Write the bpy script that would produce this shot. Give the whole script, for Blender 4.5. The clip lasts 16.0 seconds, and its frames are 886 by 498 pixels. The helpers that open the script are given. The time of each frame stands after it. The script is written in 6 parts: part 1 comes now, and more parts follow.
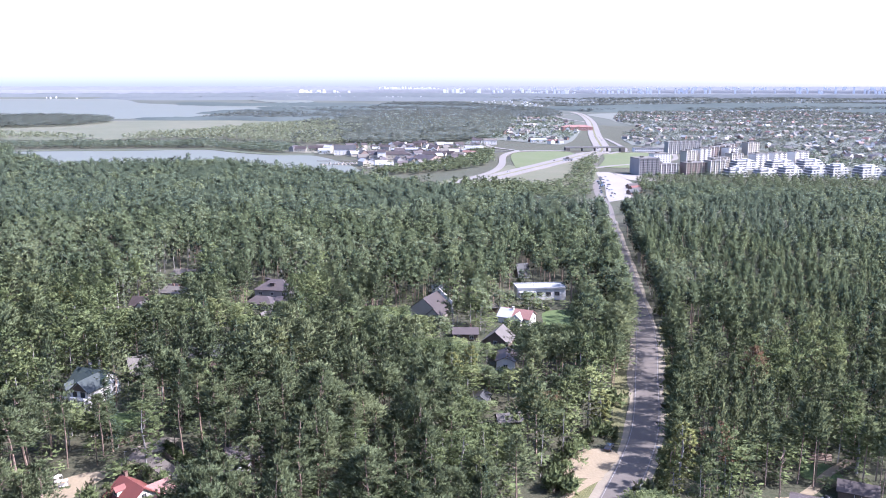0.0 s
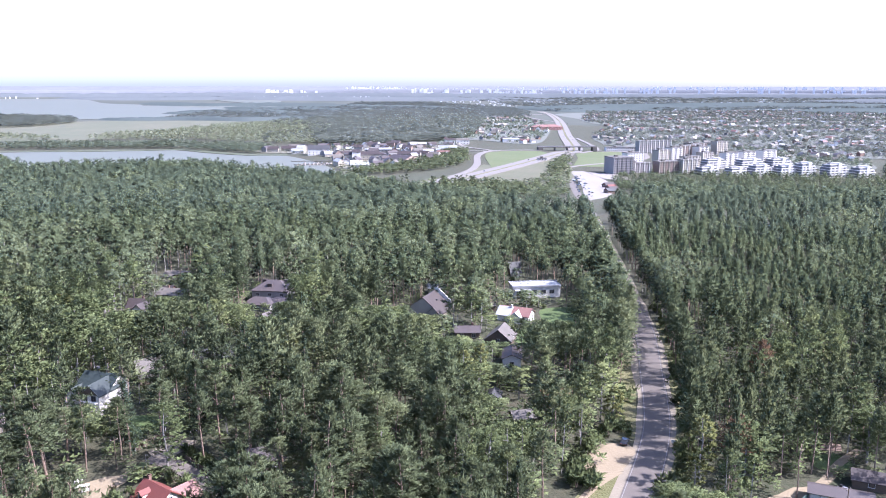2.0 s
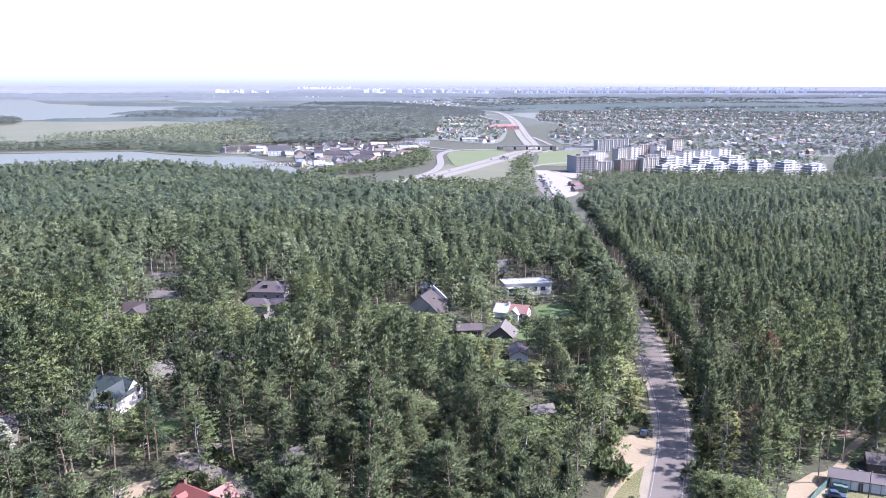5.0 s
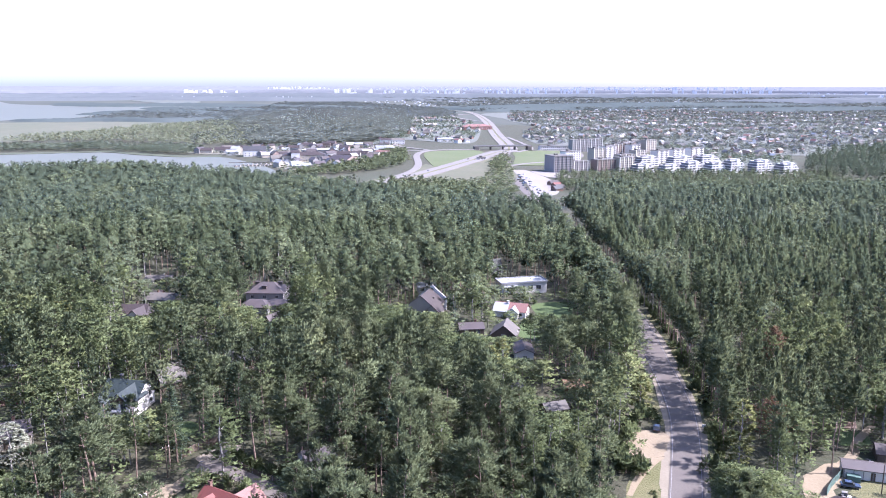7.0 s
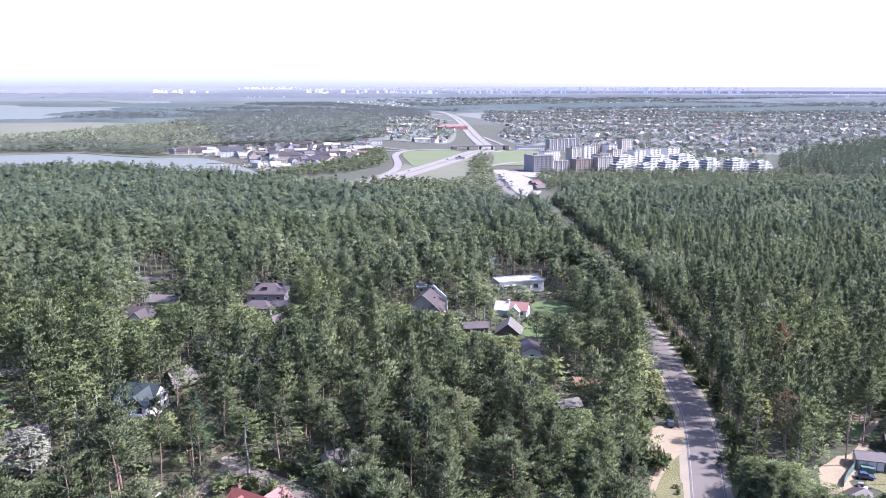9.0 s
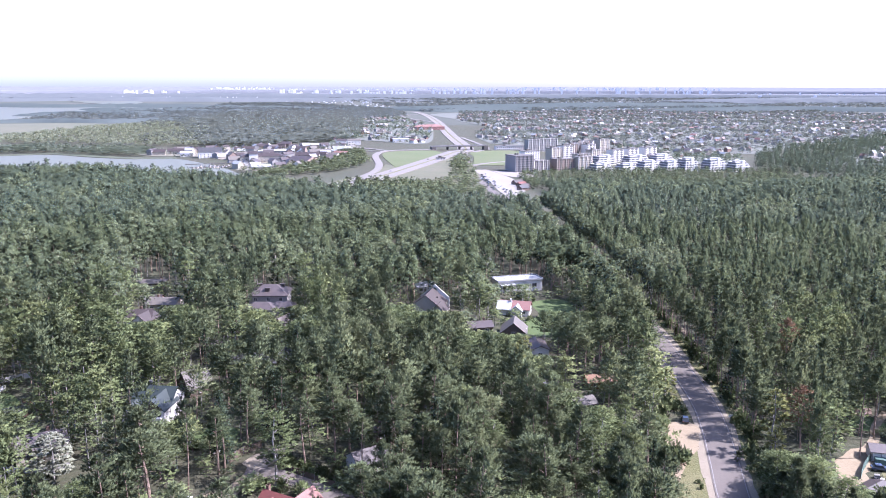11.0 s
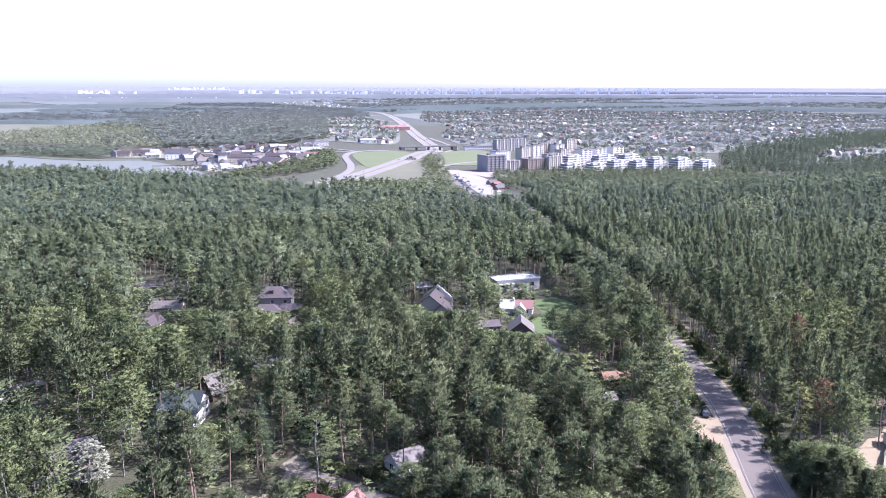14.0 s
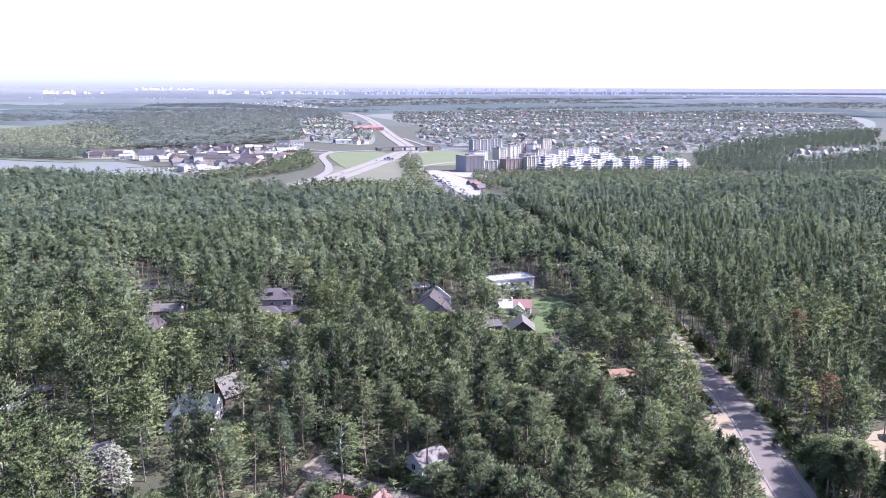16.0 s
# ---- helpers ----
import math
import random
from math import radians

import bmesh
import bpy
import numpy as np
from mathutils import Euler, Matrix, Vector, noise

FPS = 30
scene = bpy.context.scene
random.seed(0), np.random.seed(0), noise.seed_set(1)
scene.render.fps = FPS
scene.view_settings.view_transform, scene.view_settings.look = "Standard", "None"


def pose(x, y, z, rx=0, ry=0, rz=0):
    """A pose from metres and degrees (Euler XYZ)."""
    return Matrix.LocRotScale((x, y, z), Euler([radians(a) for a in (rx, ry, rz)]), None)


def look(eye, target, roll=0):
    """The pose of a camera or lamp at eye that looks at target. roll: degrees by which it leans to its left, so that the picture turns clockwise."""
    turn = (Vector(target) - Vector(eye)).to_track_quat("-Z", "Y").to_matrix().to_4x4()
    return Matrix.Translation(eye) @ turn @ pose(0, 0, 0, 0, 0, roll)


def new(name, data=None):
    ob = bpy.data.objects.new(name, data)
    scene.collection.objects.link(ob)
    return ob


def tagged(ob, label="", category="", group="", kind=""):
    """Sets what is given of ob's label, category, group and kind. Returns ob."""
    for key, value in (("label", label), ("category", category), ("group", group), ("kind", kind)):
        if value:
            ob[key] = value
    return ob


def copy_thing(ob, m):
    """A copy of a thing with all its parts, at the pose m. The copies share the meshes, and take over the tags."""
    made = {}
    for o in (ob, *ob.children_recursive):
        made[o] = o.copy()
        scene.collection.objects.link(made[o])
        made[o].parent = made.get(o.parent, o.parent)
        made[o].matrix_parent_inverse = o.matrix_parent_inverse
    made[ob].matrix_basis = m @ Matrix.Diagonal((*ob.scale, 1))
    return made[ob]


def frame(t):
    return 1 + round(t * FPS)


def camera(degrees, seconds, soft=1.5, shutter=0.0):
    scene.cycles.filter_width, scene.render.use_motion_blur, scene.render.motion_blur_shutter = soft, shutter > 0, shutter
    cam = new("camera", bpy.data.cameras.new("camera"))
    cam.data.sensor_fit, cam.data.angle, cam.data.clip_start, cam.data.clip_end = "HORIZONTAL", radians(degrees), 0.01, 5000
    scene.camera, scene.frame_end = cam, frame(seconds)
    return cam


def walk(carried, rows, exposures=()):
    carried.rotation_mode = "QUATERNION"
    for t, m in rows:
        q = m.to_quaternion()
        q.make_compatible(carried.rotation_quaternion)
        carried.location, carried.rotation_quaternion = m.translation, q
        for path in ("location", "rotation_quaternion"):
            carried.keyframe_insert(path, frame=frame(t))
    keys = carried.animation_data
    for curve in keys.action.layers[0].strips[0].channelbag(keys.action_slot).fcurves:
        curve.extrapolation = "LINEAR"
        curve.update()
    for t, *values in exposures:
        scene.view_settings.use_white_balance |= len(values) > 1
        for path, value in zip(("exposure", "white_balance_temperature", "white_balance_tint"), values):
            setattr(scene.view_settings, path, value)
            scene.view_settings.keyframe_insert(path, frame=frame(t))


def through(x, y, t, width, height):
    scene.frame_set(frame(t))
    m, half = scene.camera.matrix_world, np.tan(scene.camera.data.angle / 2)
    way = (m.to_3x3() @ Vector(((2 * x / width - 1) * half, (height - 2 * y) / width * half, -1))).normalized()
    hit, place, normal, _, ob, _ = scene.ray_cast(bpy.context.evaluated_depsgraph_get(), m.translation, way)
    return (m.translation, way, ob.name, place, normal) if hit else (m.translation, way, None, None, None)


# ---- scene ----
# The flight: a drone glides to its left, 92 m over the road, and turns slowly to its right.
cam = camera(58.4, 16.0, soft=1.0)
PATH = [
    (0, 11.79, -4.17, 92.80, 1.966, 11.618, 0.01),
    (1, 5.22, -4.28, 92.67, 3.189, 11.619, 0.02),
    (2, -1.20, -4.31, 92.56, 4.416, 11.618, 0.02),
    (3, -7.50, -4.24, 92.45, 5.633, 11.617, 0.03),
    (4, -13.70, -4.05, 92.36, 6.831, 11.615, 0.04),
    (5, -19.82, -3.73, 92.27, 8.000, 11.612, 0.04),
    (6, -25.90, -3.27, 92.20, 9.135, 11.607, 0.05),
    (7, -31.93, -2.67, 92.14, 10.234, 11.602, 0.06),
    (8, -37.93, -1.91, 92.10, 11.297, 11.596, 0.06),
    (9, -43.91, -1.01, 92.06, 12.328, 11.589, 0.07),
    (10, -49.86, 0.03, 92.04, 13.331, 11.581, 0.08),
    (11, -55.78, 1.20, 92.03, 14.316, 11.572, 0.08),
    (12, -61.68, 2.49, 92.03, 15.294, 11.561, 0.09),
    (13, -67.52, 3.88, 92.04, 16.281, 11.550, 0.10),
    (14, -73.31, 5.35, 92.06, 17.291, 11.538, 0.10),
    (15, -79.01, 6.87, 92.10, 18.347, 11.525, 0.11),
    (16, -84.61, 8.42, 92.15, 19.470, 11.511, 0.12),
]
ROWS = []
for t, x, y, z, yaw, tilt, roll in PATH:
    a, b = radians(yaw), radians(tilt)
    way = Vector((math.sin(a) * math.cos(b), math.cos(a) * math.cos(b), -math.sin(b)))
    ROWS.append((t, look((x, y, z), Vector((x, y, z)) + way * 50, roll)))
walk(cam, ROWS, exposures=((0, 1.84, 5530, 24), (16, 1.86, 5530, 29)))

# ---- daylight ----
SUN_ELEVATION, SUN_AZIMUTH = 47.0, 101.0  # degrees; azimuth clockwise from +y
world = bpy.data.worlds.new("sky")
scene.world = world
world.use_nodes = True
wn = world.node_tree.nodes
sky = wn.new("ShaderNodeTexSky")
sky.sky_type = "NISHITA"
sky.sun_disc = False
sky.sun_elevation, sky.sun_rotation = radians(SUN_ELEVATION), radians(SUN_AZIMUTH)
sky.altitude, sky.air_density, sky.dust_density, sky.ozone_density = 200, 0.75, 1.95, 1.4
wn["Background"].inputs["Strength"].default_value = 0.15
world.node_tree.links.new(sky.outputs["Color"], wn["Background"].inputs["Color"])
sun_data = bpy.data.lights.new("sun", "SUN")
sun_data.energy, sun_data.angle, sun_data.color = 4.3, radians(0.5), (1.0, 0.95, 0.87)
sun = new("sun", sun_data)
e, a = radians(SUN_ELEVATION), radians(SUN_AZIMUTH)
sun.matrix_world = look((0, 0, 400), Vector((0, 0, 400)) - Vector((math.sin(a) * math.cos(e), math.cos(a) * math.cos(e), math.sin(e))))


# ---- lie of the land ----
CENTRE = np.array((-35.0, 0.0, 92.0))
NEAR, FAR = 2500.0, 4900.0


def ramp(a, b, x):
    u = np.clip((np.asarray(x, float) - a) / (b - a), 0, 1)
    return u * u * (3 - 2 * u)


def height(x, y):
    """Ground level: a low rise in the west, a slope down to the lake and the town in the north."""
    x, y = np.asarray(x, float), np.asarray(y, float)
    z = 6.5 * (1 - ramp(-70, 35, x + 0.12 * (y - 200))) * (1 - ramp(380, 650, y))
    z = z * (0.5 + 0.5 * ramp(140, 205, y))
    left = 1 - ramp(-50, 350, x - 0.15 * y)
    z = z - (14 * left + 22 * (1 - left)) * ramp(430, 900, y)
    return z - 2.0 * ramp(20, 80, x) * ramp(240, 330, y) * (1 - ramp(430, 600, y))


def recede(p):
    """The distance drawn in: points past 2.5 km are brought nearer along their line of sight, so that the land ends at 4.9 km."""
    p = np.asarray(p, float).reshape(-1, 3) - CENTRE
    r = np.hypot(p[:, 0], p[:, 1])
    k = np.where(r > NEAR, (FAR - (FAR - NEAR) ** 2 / np.maximum(FAR - 2 * NEAR + r, 1)) / np.maximum(r, 1), 1.0)
    return p * k[:, None] + CENTRE


# ---- materials ----
def shader(name, rough=0.8, metal=0.0):
    m = bpy.data.materials.new(name)
    m.use_nodes = True
    b = m.node_tree.nodes["Principled BSDF"]
    b.inputs["Roughness"].default_value = rough
    b.inputs["Metallic"].default_value = metal
    return m, m.node_tree.nodes, m.node_tree.links, b


def mixed(nodes, links, fac, a, b):
    mix = nodes.new("ShaderNodeMix")
    mix.data_type = "RGBA"
    for sock, v in ((mix.inputs[0], fac), (mix.inputs[6], a), (mix.inputs[7], b)):
        if isinstance(v, (int, float)):
            sock.default_value = v
        elif isinstance(v, tuple):
            sock.default_value = (*v, 1)
        else:
            links.new(v, sock)
    return mix.outputs[2]


def noisy(nodes, links, scale, detail=4.0, lo=0.35, hi=0.65, where="Object", stretch=None):
    co = nodes.new("ShaderNodeTexCoord").outputs[where]
    if stretch:
        mp = nodes.new("ShaderNodeMapping")
        mp.inputs["Scale"].default_value = stretch
        links.new(co, mp.inputs["Vector"])
        co = mp.outputs[0]
    n = nodes.new("ShaderNodeTexNoise")
    n.inputs["Scale"].default_value, n.inputs["Detail"].default_value = scale, detail
    links.new(co, n.inputs["Vector"])
    r = nodes.new("ShaderNodeMapRange")
    r.inputs["From Min"].default_value, r.inputs["From Max"].default_value = lo, hi
    links.new(n.outputs["Fac"], r.inputs["Value"])
    return r.outputs[0]


def patchy(name, a, b, c, big=0.05, small=1.2, rough=0.9, bump=0.3, depth=0.1, per_thing=0.0, metal=0.0):
    """A surface that varies at two scales between three colours, with relief."""
    m, nodes, links, bsdf = shader(name, rough, metal)
    f1, f2 = noisy(nodes, links, big), noisy(nodes, links, small, 6, 0.3, 0.7)
    col = mixed(nodes, links, f1, a, b)
    half = nodes.new("ShaderNodeMath")
    half.operation = "MULTIPLY"
    half.inputs[1].default_value = 0.6
    links.new(f2, half.inputs[0])
    col = mixed(nodes, links, half.outputs[0], col, c)
    if per_thing:
        info = nodes.new("ShaderNodeObjectInfo")
        r = nodes.new("ShaderNodeMapRange")
        r.inputs["To Min"].default_value, r.inputs["To Max"].default_value = 1 - per_thing, 1 + per_thing
        links.new(info.outputs["Random"], r.inputs["Value"])
        hsv = nodes.new("ShaderNodeHueSaturation")
        links.new(r.outputs[0], hsv.inputs["Value"])
        links.new(col, hsv.inputs["Color"])
        col = hsv.outputs[0]
    links.new(col, bsdf.inputs["Base Color"])
    bp = nodes.new("ShaderNodeBump")
    bp.inputs["Strength"].default_value, bp.inputs["Distance"].default_value = bump, depth
    links.new(f2, bp.inputs["Height"])
    links.new(bp.outputs[0], bsdf.inputs["Normal"])
    return m


def leafy(name, dark, mid, light, through=0.25, porous=0.4):
    """Foliage: sprays with air between the needles or leaves; each tree has its tone (from its own number, or from the wood's per-tree value), each leaf differs a little."""
    m, nodes, links, bsdf = shader(name, 0.75)
    bsdf.inputs["Specular IOR Level"].default_value = 0.05
    tone = nodes.new("ShaderNodeAttribute")
    tone.attribute_name = "tone"
    info, geo = nodes.new("ShaderNodeObjectInfo"), nodes.new("ShaderNodeNewGeometry")
    add = nodes.new("ShaderNodeMath")
    add.operation = "MULTIPLY_ADD"
    add.inputs[1].default_value = 0.09
    links.new(geo.outputs["Random Per Island"], add.inputs[0])
    both = nodes.new("ShaderNodeMath")
    both.operation = "MULTIPLY_ADD"
    vary = nodes.new("ShaderNodeAttribute")
    vary.attribute_name = "vary"
    links.new(vary.outputs["Fac"], both.inputs[1])
    links.new(info.outputs["Random"], both.inputs[0])
    links.new(tone.outputs["Fac"], both.inputs[2])
    links.new(both.outputs[0], add.inputs[2])
    cr = nodes.new("ShaderNodeValToRGB")
    cr.color_ramp.elements[0].color, cr.color_ramp.elements[1].color = (*dark, 1), (*light, 1)
    el = cr.color_ramp.elements.new(0.55)
    el.color = (*mid, 1)
    links.new(add.outputs[0], cr.inputs["Fac"])
    links.new(cr.outputs[0], bsdf.inputs["Base Color"])
    soft, turn, unit = nodes.new("ShaderNodeAttribute"), nodes.new("ShaderNodeVectorTransform"), nodes.new("ShaderNodeVectorMath")
    soft.attribute_name = "soft"
    turn.vector_type, turn.convert_from, turn.convert_to = "NORMAL", "OBJECT", "WORLD"
    unit.operation = "NORMALIZE"
    links.new(soft.outputs["Vector"], turn.inputs[0])
    links.new(turn.outputs[0], unit.inputs[0])
    links.new(unit.outputs[0], bsdf.inputs["Normal"])
    tr = nodes.new("ShaderNodeBsdfTranslucent")
    links.new(unit.outputs[0], tr.inputs["Normal"])
    links.new(cr.outputs[0], tr.inputs["Color"])
    mix = nodes.new("ShaderNodeMixShader")
    mix.inputs[0].default_value = through
    links.new(bsdf.outputs[0], mix.inputs[1])
    links.new(tr.outputs[0], mix.inputs[2])
    gaps = nodes.new("ShaderNodeMixShader")
    gaps.inputs[0].default_value = porous
    links.new(mix.outputs[0], gaps.inputs[1])
    links.new(nodes.new("ShaderNodeBsdfTransparent").outputs[0], gaps.inputs[2])
    links.new(gaps.outputs[0], nodes["Material Output"].inputs["Surface"])
    return m


def glassy(name, tint=(0.035, 0.037, 0.04)):
    m, nodes, links, bsdf = shader(name, 0.15)
    bsdf.inputs["Base Color"].default_value = (*tint, 1)
    bsdf.inputs["Specular IOR Level"].default_value = 0.15
    return m


NEEDLES = leafy("pine_needles", (0.101, 0.127, 0.067), (0.168, 0.202, 0.105), (0.245, 0.275, 0.137), 0.34, 0.18)
# Same pines retoned by distance: mid darker, far flatter and bluer for haze.
MID_NEEDLES = leafy("mid_distance_needles", (0.067, 0.086, 0.047), (0.100, 0.125, 0.065), (0.139, 0.163, 0.081), 0.38, 0.3)
FAR_NEEDLES = leafy("haze_tinted_needles", (0.076, 0.098, 0.064), (0.099, 0.126, 0.080), (0.126, 0.154, 0.094), 0.4, 0.3)
# Broad leaves of the far wood, greyed in colour for haze.
FAR_BROAD = leafy("haze_tinted_leaves", (0.098, 0.119, 0.067), (0.128, 0.153, 0.084), (0.162, 0.185, 0.100), 0.4, 0.3)
LEAVES = leafy("broad_leaves", (0.113, 0.143, 0.066), (0.177, 0.213, 0.095), (0.250, 0.280, 0.121), 0.36, 0.18)
SPRUCE = leafy("spruce_needles", (0.065, 0.091, 0.058), (0.091, 0.124, 0.075), (0.130, 0.163, 0.098), 0.45)
SILVER = leafy("silver_willow_leaves", (0.24, 0.25, 0.185), (0.30, 0.31, 0.23), (0.35, 0.355, 0.265), 0.3, 0.05)
RUSTY = leafy("dead_needles", (0.17, 0.105, 0.065), (0.24, 0.15, 0.095), (0.30, 0.20, 0.13), 0.35, 0.3)
# Leaves past 1 km, paled in the base colour for haze.
FAR_LEAVES = leafy("haze_paled_leaves", (0.130, 0.160, 0.112), (0.172, 0.204, 0.144), (0.214, 0.240, 0.174), 0.5, 0.4)
PALE_LEAVES = leafy("pale_birch_leaves", (0.190, 0.202, 0.078), (0.235, 0.248, 0.098), (0.285, 0.292, 0.120), 0.35, 0.25)
PINE_BARK = patchy("pine_bark", (0.20, 0.14, 0.105), (0.29, 0.20, 0.15), (0.15, 0.11, 0.085), 0.5, 6, 0.9, 0.6, 0.05)
BIRCH_BARK = patchy("birch_bark", (0.30, 0.28, 0.25), (0.24, 0.22, 0.20), (0.10, 0.09, 0.08), 0.8, 5, 0.8, 0.3, 0.02)
WOOD_FLOOR = patchy("forest_floor", (0.036, 0.034, 0.017), (0.030, 0.038, 0.015), (0.054, 0.046, 0.026), 0.03, 0.5, 1.0, 0.8, 0.3)
GRASS = patchy("mown_grass", (0.042, 0.074, 0.016), (0.058, 0.090, 0.022), (0.078, 0.090, 0.034), 0.06, 1.5, 1.0, 0.6, 0.1)
ROUGH_GRASS = patchy("rough_grass", (0.105, 0.098, 0.038), (0.135, 0.118, 0.055), (0.070, 0.080, 0.026), 0.12, 1.8, 1.0, 0.8, 0.2)
MEADOW = patchy("marsh_meadow", (0.082, 0.084, 0.046), (0.108, 0.098, 0.060), (0.054, 0.066, 0.036), 0.006, 0.05, 1.0, 0.3, 0.3)
SAND = patchy("sand", (0.196, 0.152, 0.094), (0.168, 0.130, 0.079), (0.226, 0.182, 0.120), 0.15, 1.5, 0.95, 0.4, 0.08)
ASPHALT = patchy("asphalt", (0.100, 0.083, 0.069), (0.113, 0.095, 0.080), (0.078, 0.065, 0.054), 0.08, 3.0, 0.85, 0.2, 0.02)
GRAVEL = patchy("pale_gravel", (0.205, 0.172, 0.126), (0.178, 0.148, 0.107), (0.148, 0.126, 0.088), 0.2, 1.6, 0.95, 0.4, 0.06)
CONCRETE = patchy("concrete", (0.087, 0.076, 0.066), (0.098, 0.087, 0.075), (0.069, 0.060, 0.052), 0.08, 1.5, 0.9, 0.2, 0.03)
LINE_PAINT = patchy("road_paint", (0.222, 0.215, 0.201), (0.161, 0.151, 0.144), (0.111, 0.102, 0.098), 0.5, 3, 0.7, 0.1, 0.01)
WHITE_WALL = patchy("white_render", (0.60, 0.565, 0.52), (0.55, 0.52, 0.475), (0.48, 0.45, 0.41), 0.3, 2.5, 0.85, 0.1, 0.01)
CREAM_WALL = patchy("cream_render", (0.333, 0.295, 0.236), (0.300, 0.268, 0.215), (0.268, 0.231, 0.183), 0.3, 2.5, 0.85, 0.1, 0.01)
GREY_WALL = patchy("grey_render", (0.225, 0.212, 0.201), (0.199, 0.188, 0.177), (0.166, 0.158, 0.151), 0.3, 2.5, 0.85, 0.1, 0.01)
WOOD_WALL = patchy("weathered_timber", (0.089, 0.065, 0.044), (0.112, 0.080, 0.056), (0.060, 0.044, 0.032), 0.4, 4, 0.85, 0.3, 0.02)
ORANGE_WOOD = patchy("varnished_timber", (0.145, 0.069, 0.032), (0.169, 0.084, 0.041), (0.105, 0.048, 0.024), 0.4, 4, 0.7, 0.3, 0.02)
BRICK_WALL = patchy("brick_wall", (0.148, 0.087, 0.066), (0.175, 0.109, 0.083), (0.122, 0.074, 0.057), 0.4, 5, 0.9, 0.3, 0.02)
RED_ROOF = patchy("red_roof_tiles", (0.160, 0.044, 0.032), (0.136, 0.038, 0.029), (0.108, 0.033, 0.026), 0.3, 3, 0.7, 0.3, 0.03)
PINK_ROOF = patchy("light_red_roof", (0.175, 0.076, 0.062), (0.152, 0.067, 0.056), (0.200, 0.124, 0.104), 0.3, 3, 0.7, 0.3, 0.03)
BROWN_ROOF = patchy("brown_roof", (0.036, 0.024, 0.022), (0.042, 0.030, 0.026), (0.027, 0.020, 0.017), 0.3, 3, 0.6, 0.3, 0.03)
GREY_ROOF = patchy("grey_slate_roof", (0.090, 0.078, 0.065), (0.108, 0.093, 0.078), (0.070, 0.061, 0.052), 0.25, 3, 0.75, 0.3, 0.03)
GREEN_ROOF = patchy("green_metal_roof", (0.025, 0.033, 0.030), (0.030, 0.039, 0.036), (0.020, 0.027, 0.025), 0.25, 3, 0.5, 0.2, 0.02)
DARK_ROOF = patchy("dark_roof", (0.035, 0.034, 0.035), (0.044, 0.043, 0.043), (0.027, 0.026, 0.027), 0.3, 3, 0.6, 0.2, 0.02)
MAUVE_ROOF = patchy("mauve_metal_roof", (0.065, 0.051, 0.048), (0.076, 0.060, 0.055), (0.055, 0.044, 0.041), 0.3, 3, 0.5, 0.2, 0.02)
WHITE_ROOF = patchy("white_roof_membrane", (0.296, 0.296, 0.296), (0.274, 0.274, 0.274), (0.245, 0.245, 0.242), 0.2, 1.5, 0.6, 0.1, 0.02)
# Far ground, greyed in its base colour to stand for haze.
HAZY_LAND = patchy("hazy_land", (0.070, 0.078, 0.070), (0.086, 0.092, 0.080), (0.112, 0.114, 0.100), 0.0022, 0.006, 1.0, 0.0, 0.1)
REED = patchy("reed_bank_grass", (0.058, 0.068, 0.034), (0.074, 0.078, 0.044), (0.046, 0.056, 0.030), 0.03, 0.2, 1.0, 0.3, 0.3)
HAZY_LAND.node_tree.nodes["Principled BSDF"].inputs["Specular IOR Level"].default_value = 0.0
# Ground nearest the horizon, its colour paled further for haze.
HAZY_SKYLINE = patchy("hazy_skyline", (0.140, 0.145, 0.153), (0.156, 0.161, 0.168), (0.128, 0.133, 0.142), 0.004, 0.03, 1.0, 0.0, 0.1)
HAZY_SKYLINE.node_tree.nodes["Principled BSDF"].inputs["Specular IOR Level"].default_value = 0.0
GLASS = glassy("window_glass")
WATER, wnodes, wlinks, wb = shader("sky_paled_water", 0.5)
# The reflected sky's paleness sits in the base colour; real reflection is kept low.
wb.inputs["Base Color"].default_value = (0.112, 0.116, 0.094, 1)
wb.inputs["Specular IOR Level"].default_value = 0.06
wv = wnodes.new("ShaderNodeBump")
wv.inputs["Strength"].default_value, wv.inputs["Distance"].default_value = 0.25, 0.2
wlinks.new(noisy(wnodes, wlinks, 0.15, 6, 0.2, 0.8), wv.inputs["Height"])
wlinks.new(wv.outputs[0], wb.inputs["Normal"])


# ---- mesh helpers ----
def mesh_of(name, verts, faces, mats, slots=None, smooth=False):
    me = bpy.data.meshes.new(name)
    me.from_pydata([tuple(v) for v in np.asarray(verts, float)], [], [tuple(f) for f in faces])
    for m in mats if isinstance(mats, (list, tuple)) else [mats]:
        me.materials.append(m)
    if slots is not None:
        me.polygons.foreach_set("material_index", np.asarray(slots, np.int32))
    if smooth:
        me.polygons.foreach_set("use_smooth", np.ones(len(me.polygons), bool))
    return me


def part(name, bm, material, parent, label=""):
    me = bpy.data.meshes.new(name)
    bm.to_mesh(me)
    bm.free()
    me.materials.append(material)
    ob = new(name, me)
    ob.parent = parent
    return tagged(ob, label)


def thing(name, label, category, at, turn=0.0, group="", kind=""):
    ob = new(name)
    ob.matrix_world = pose(*at, 0, 0, turn)
    ob.empty_display_size = 0.5
    return tagged(ob, label, category, group, kind)


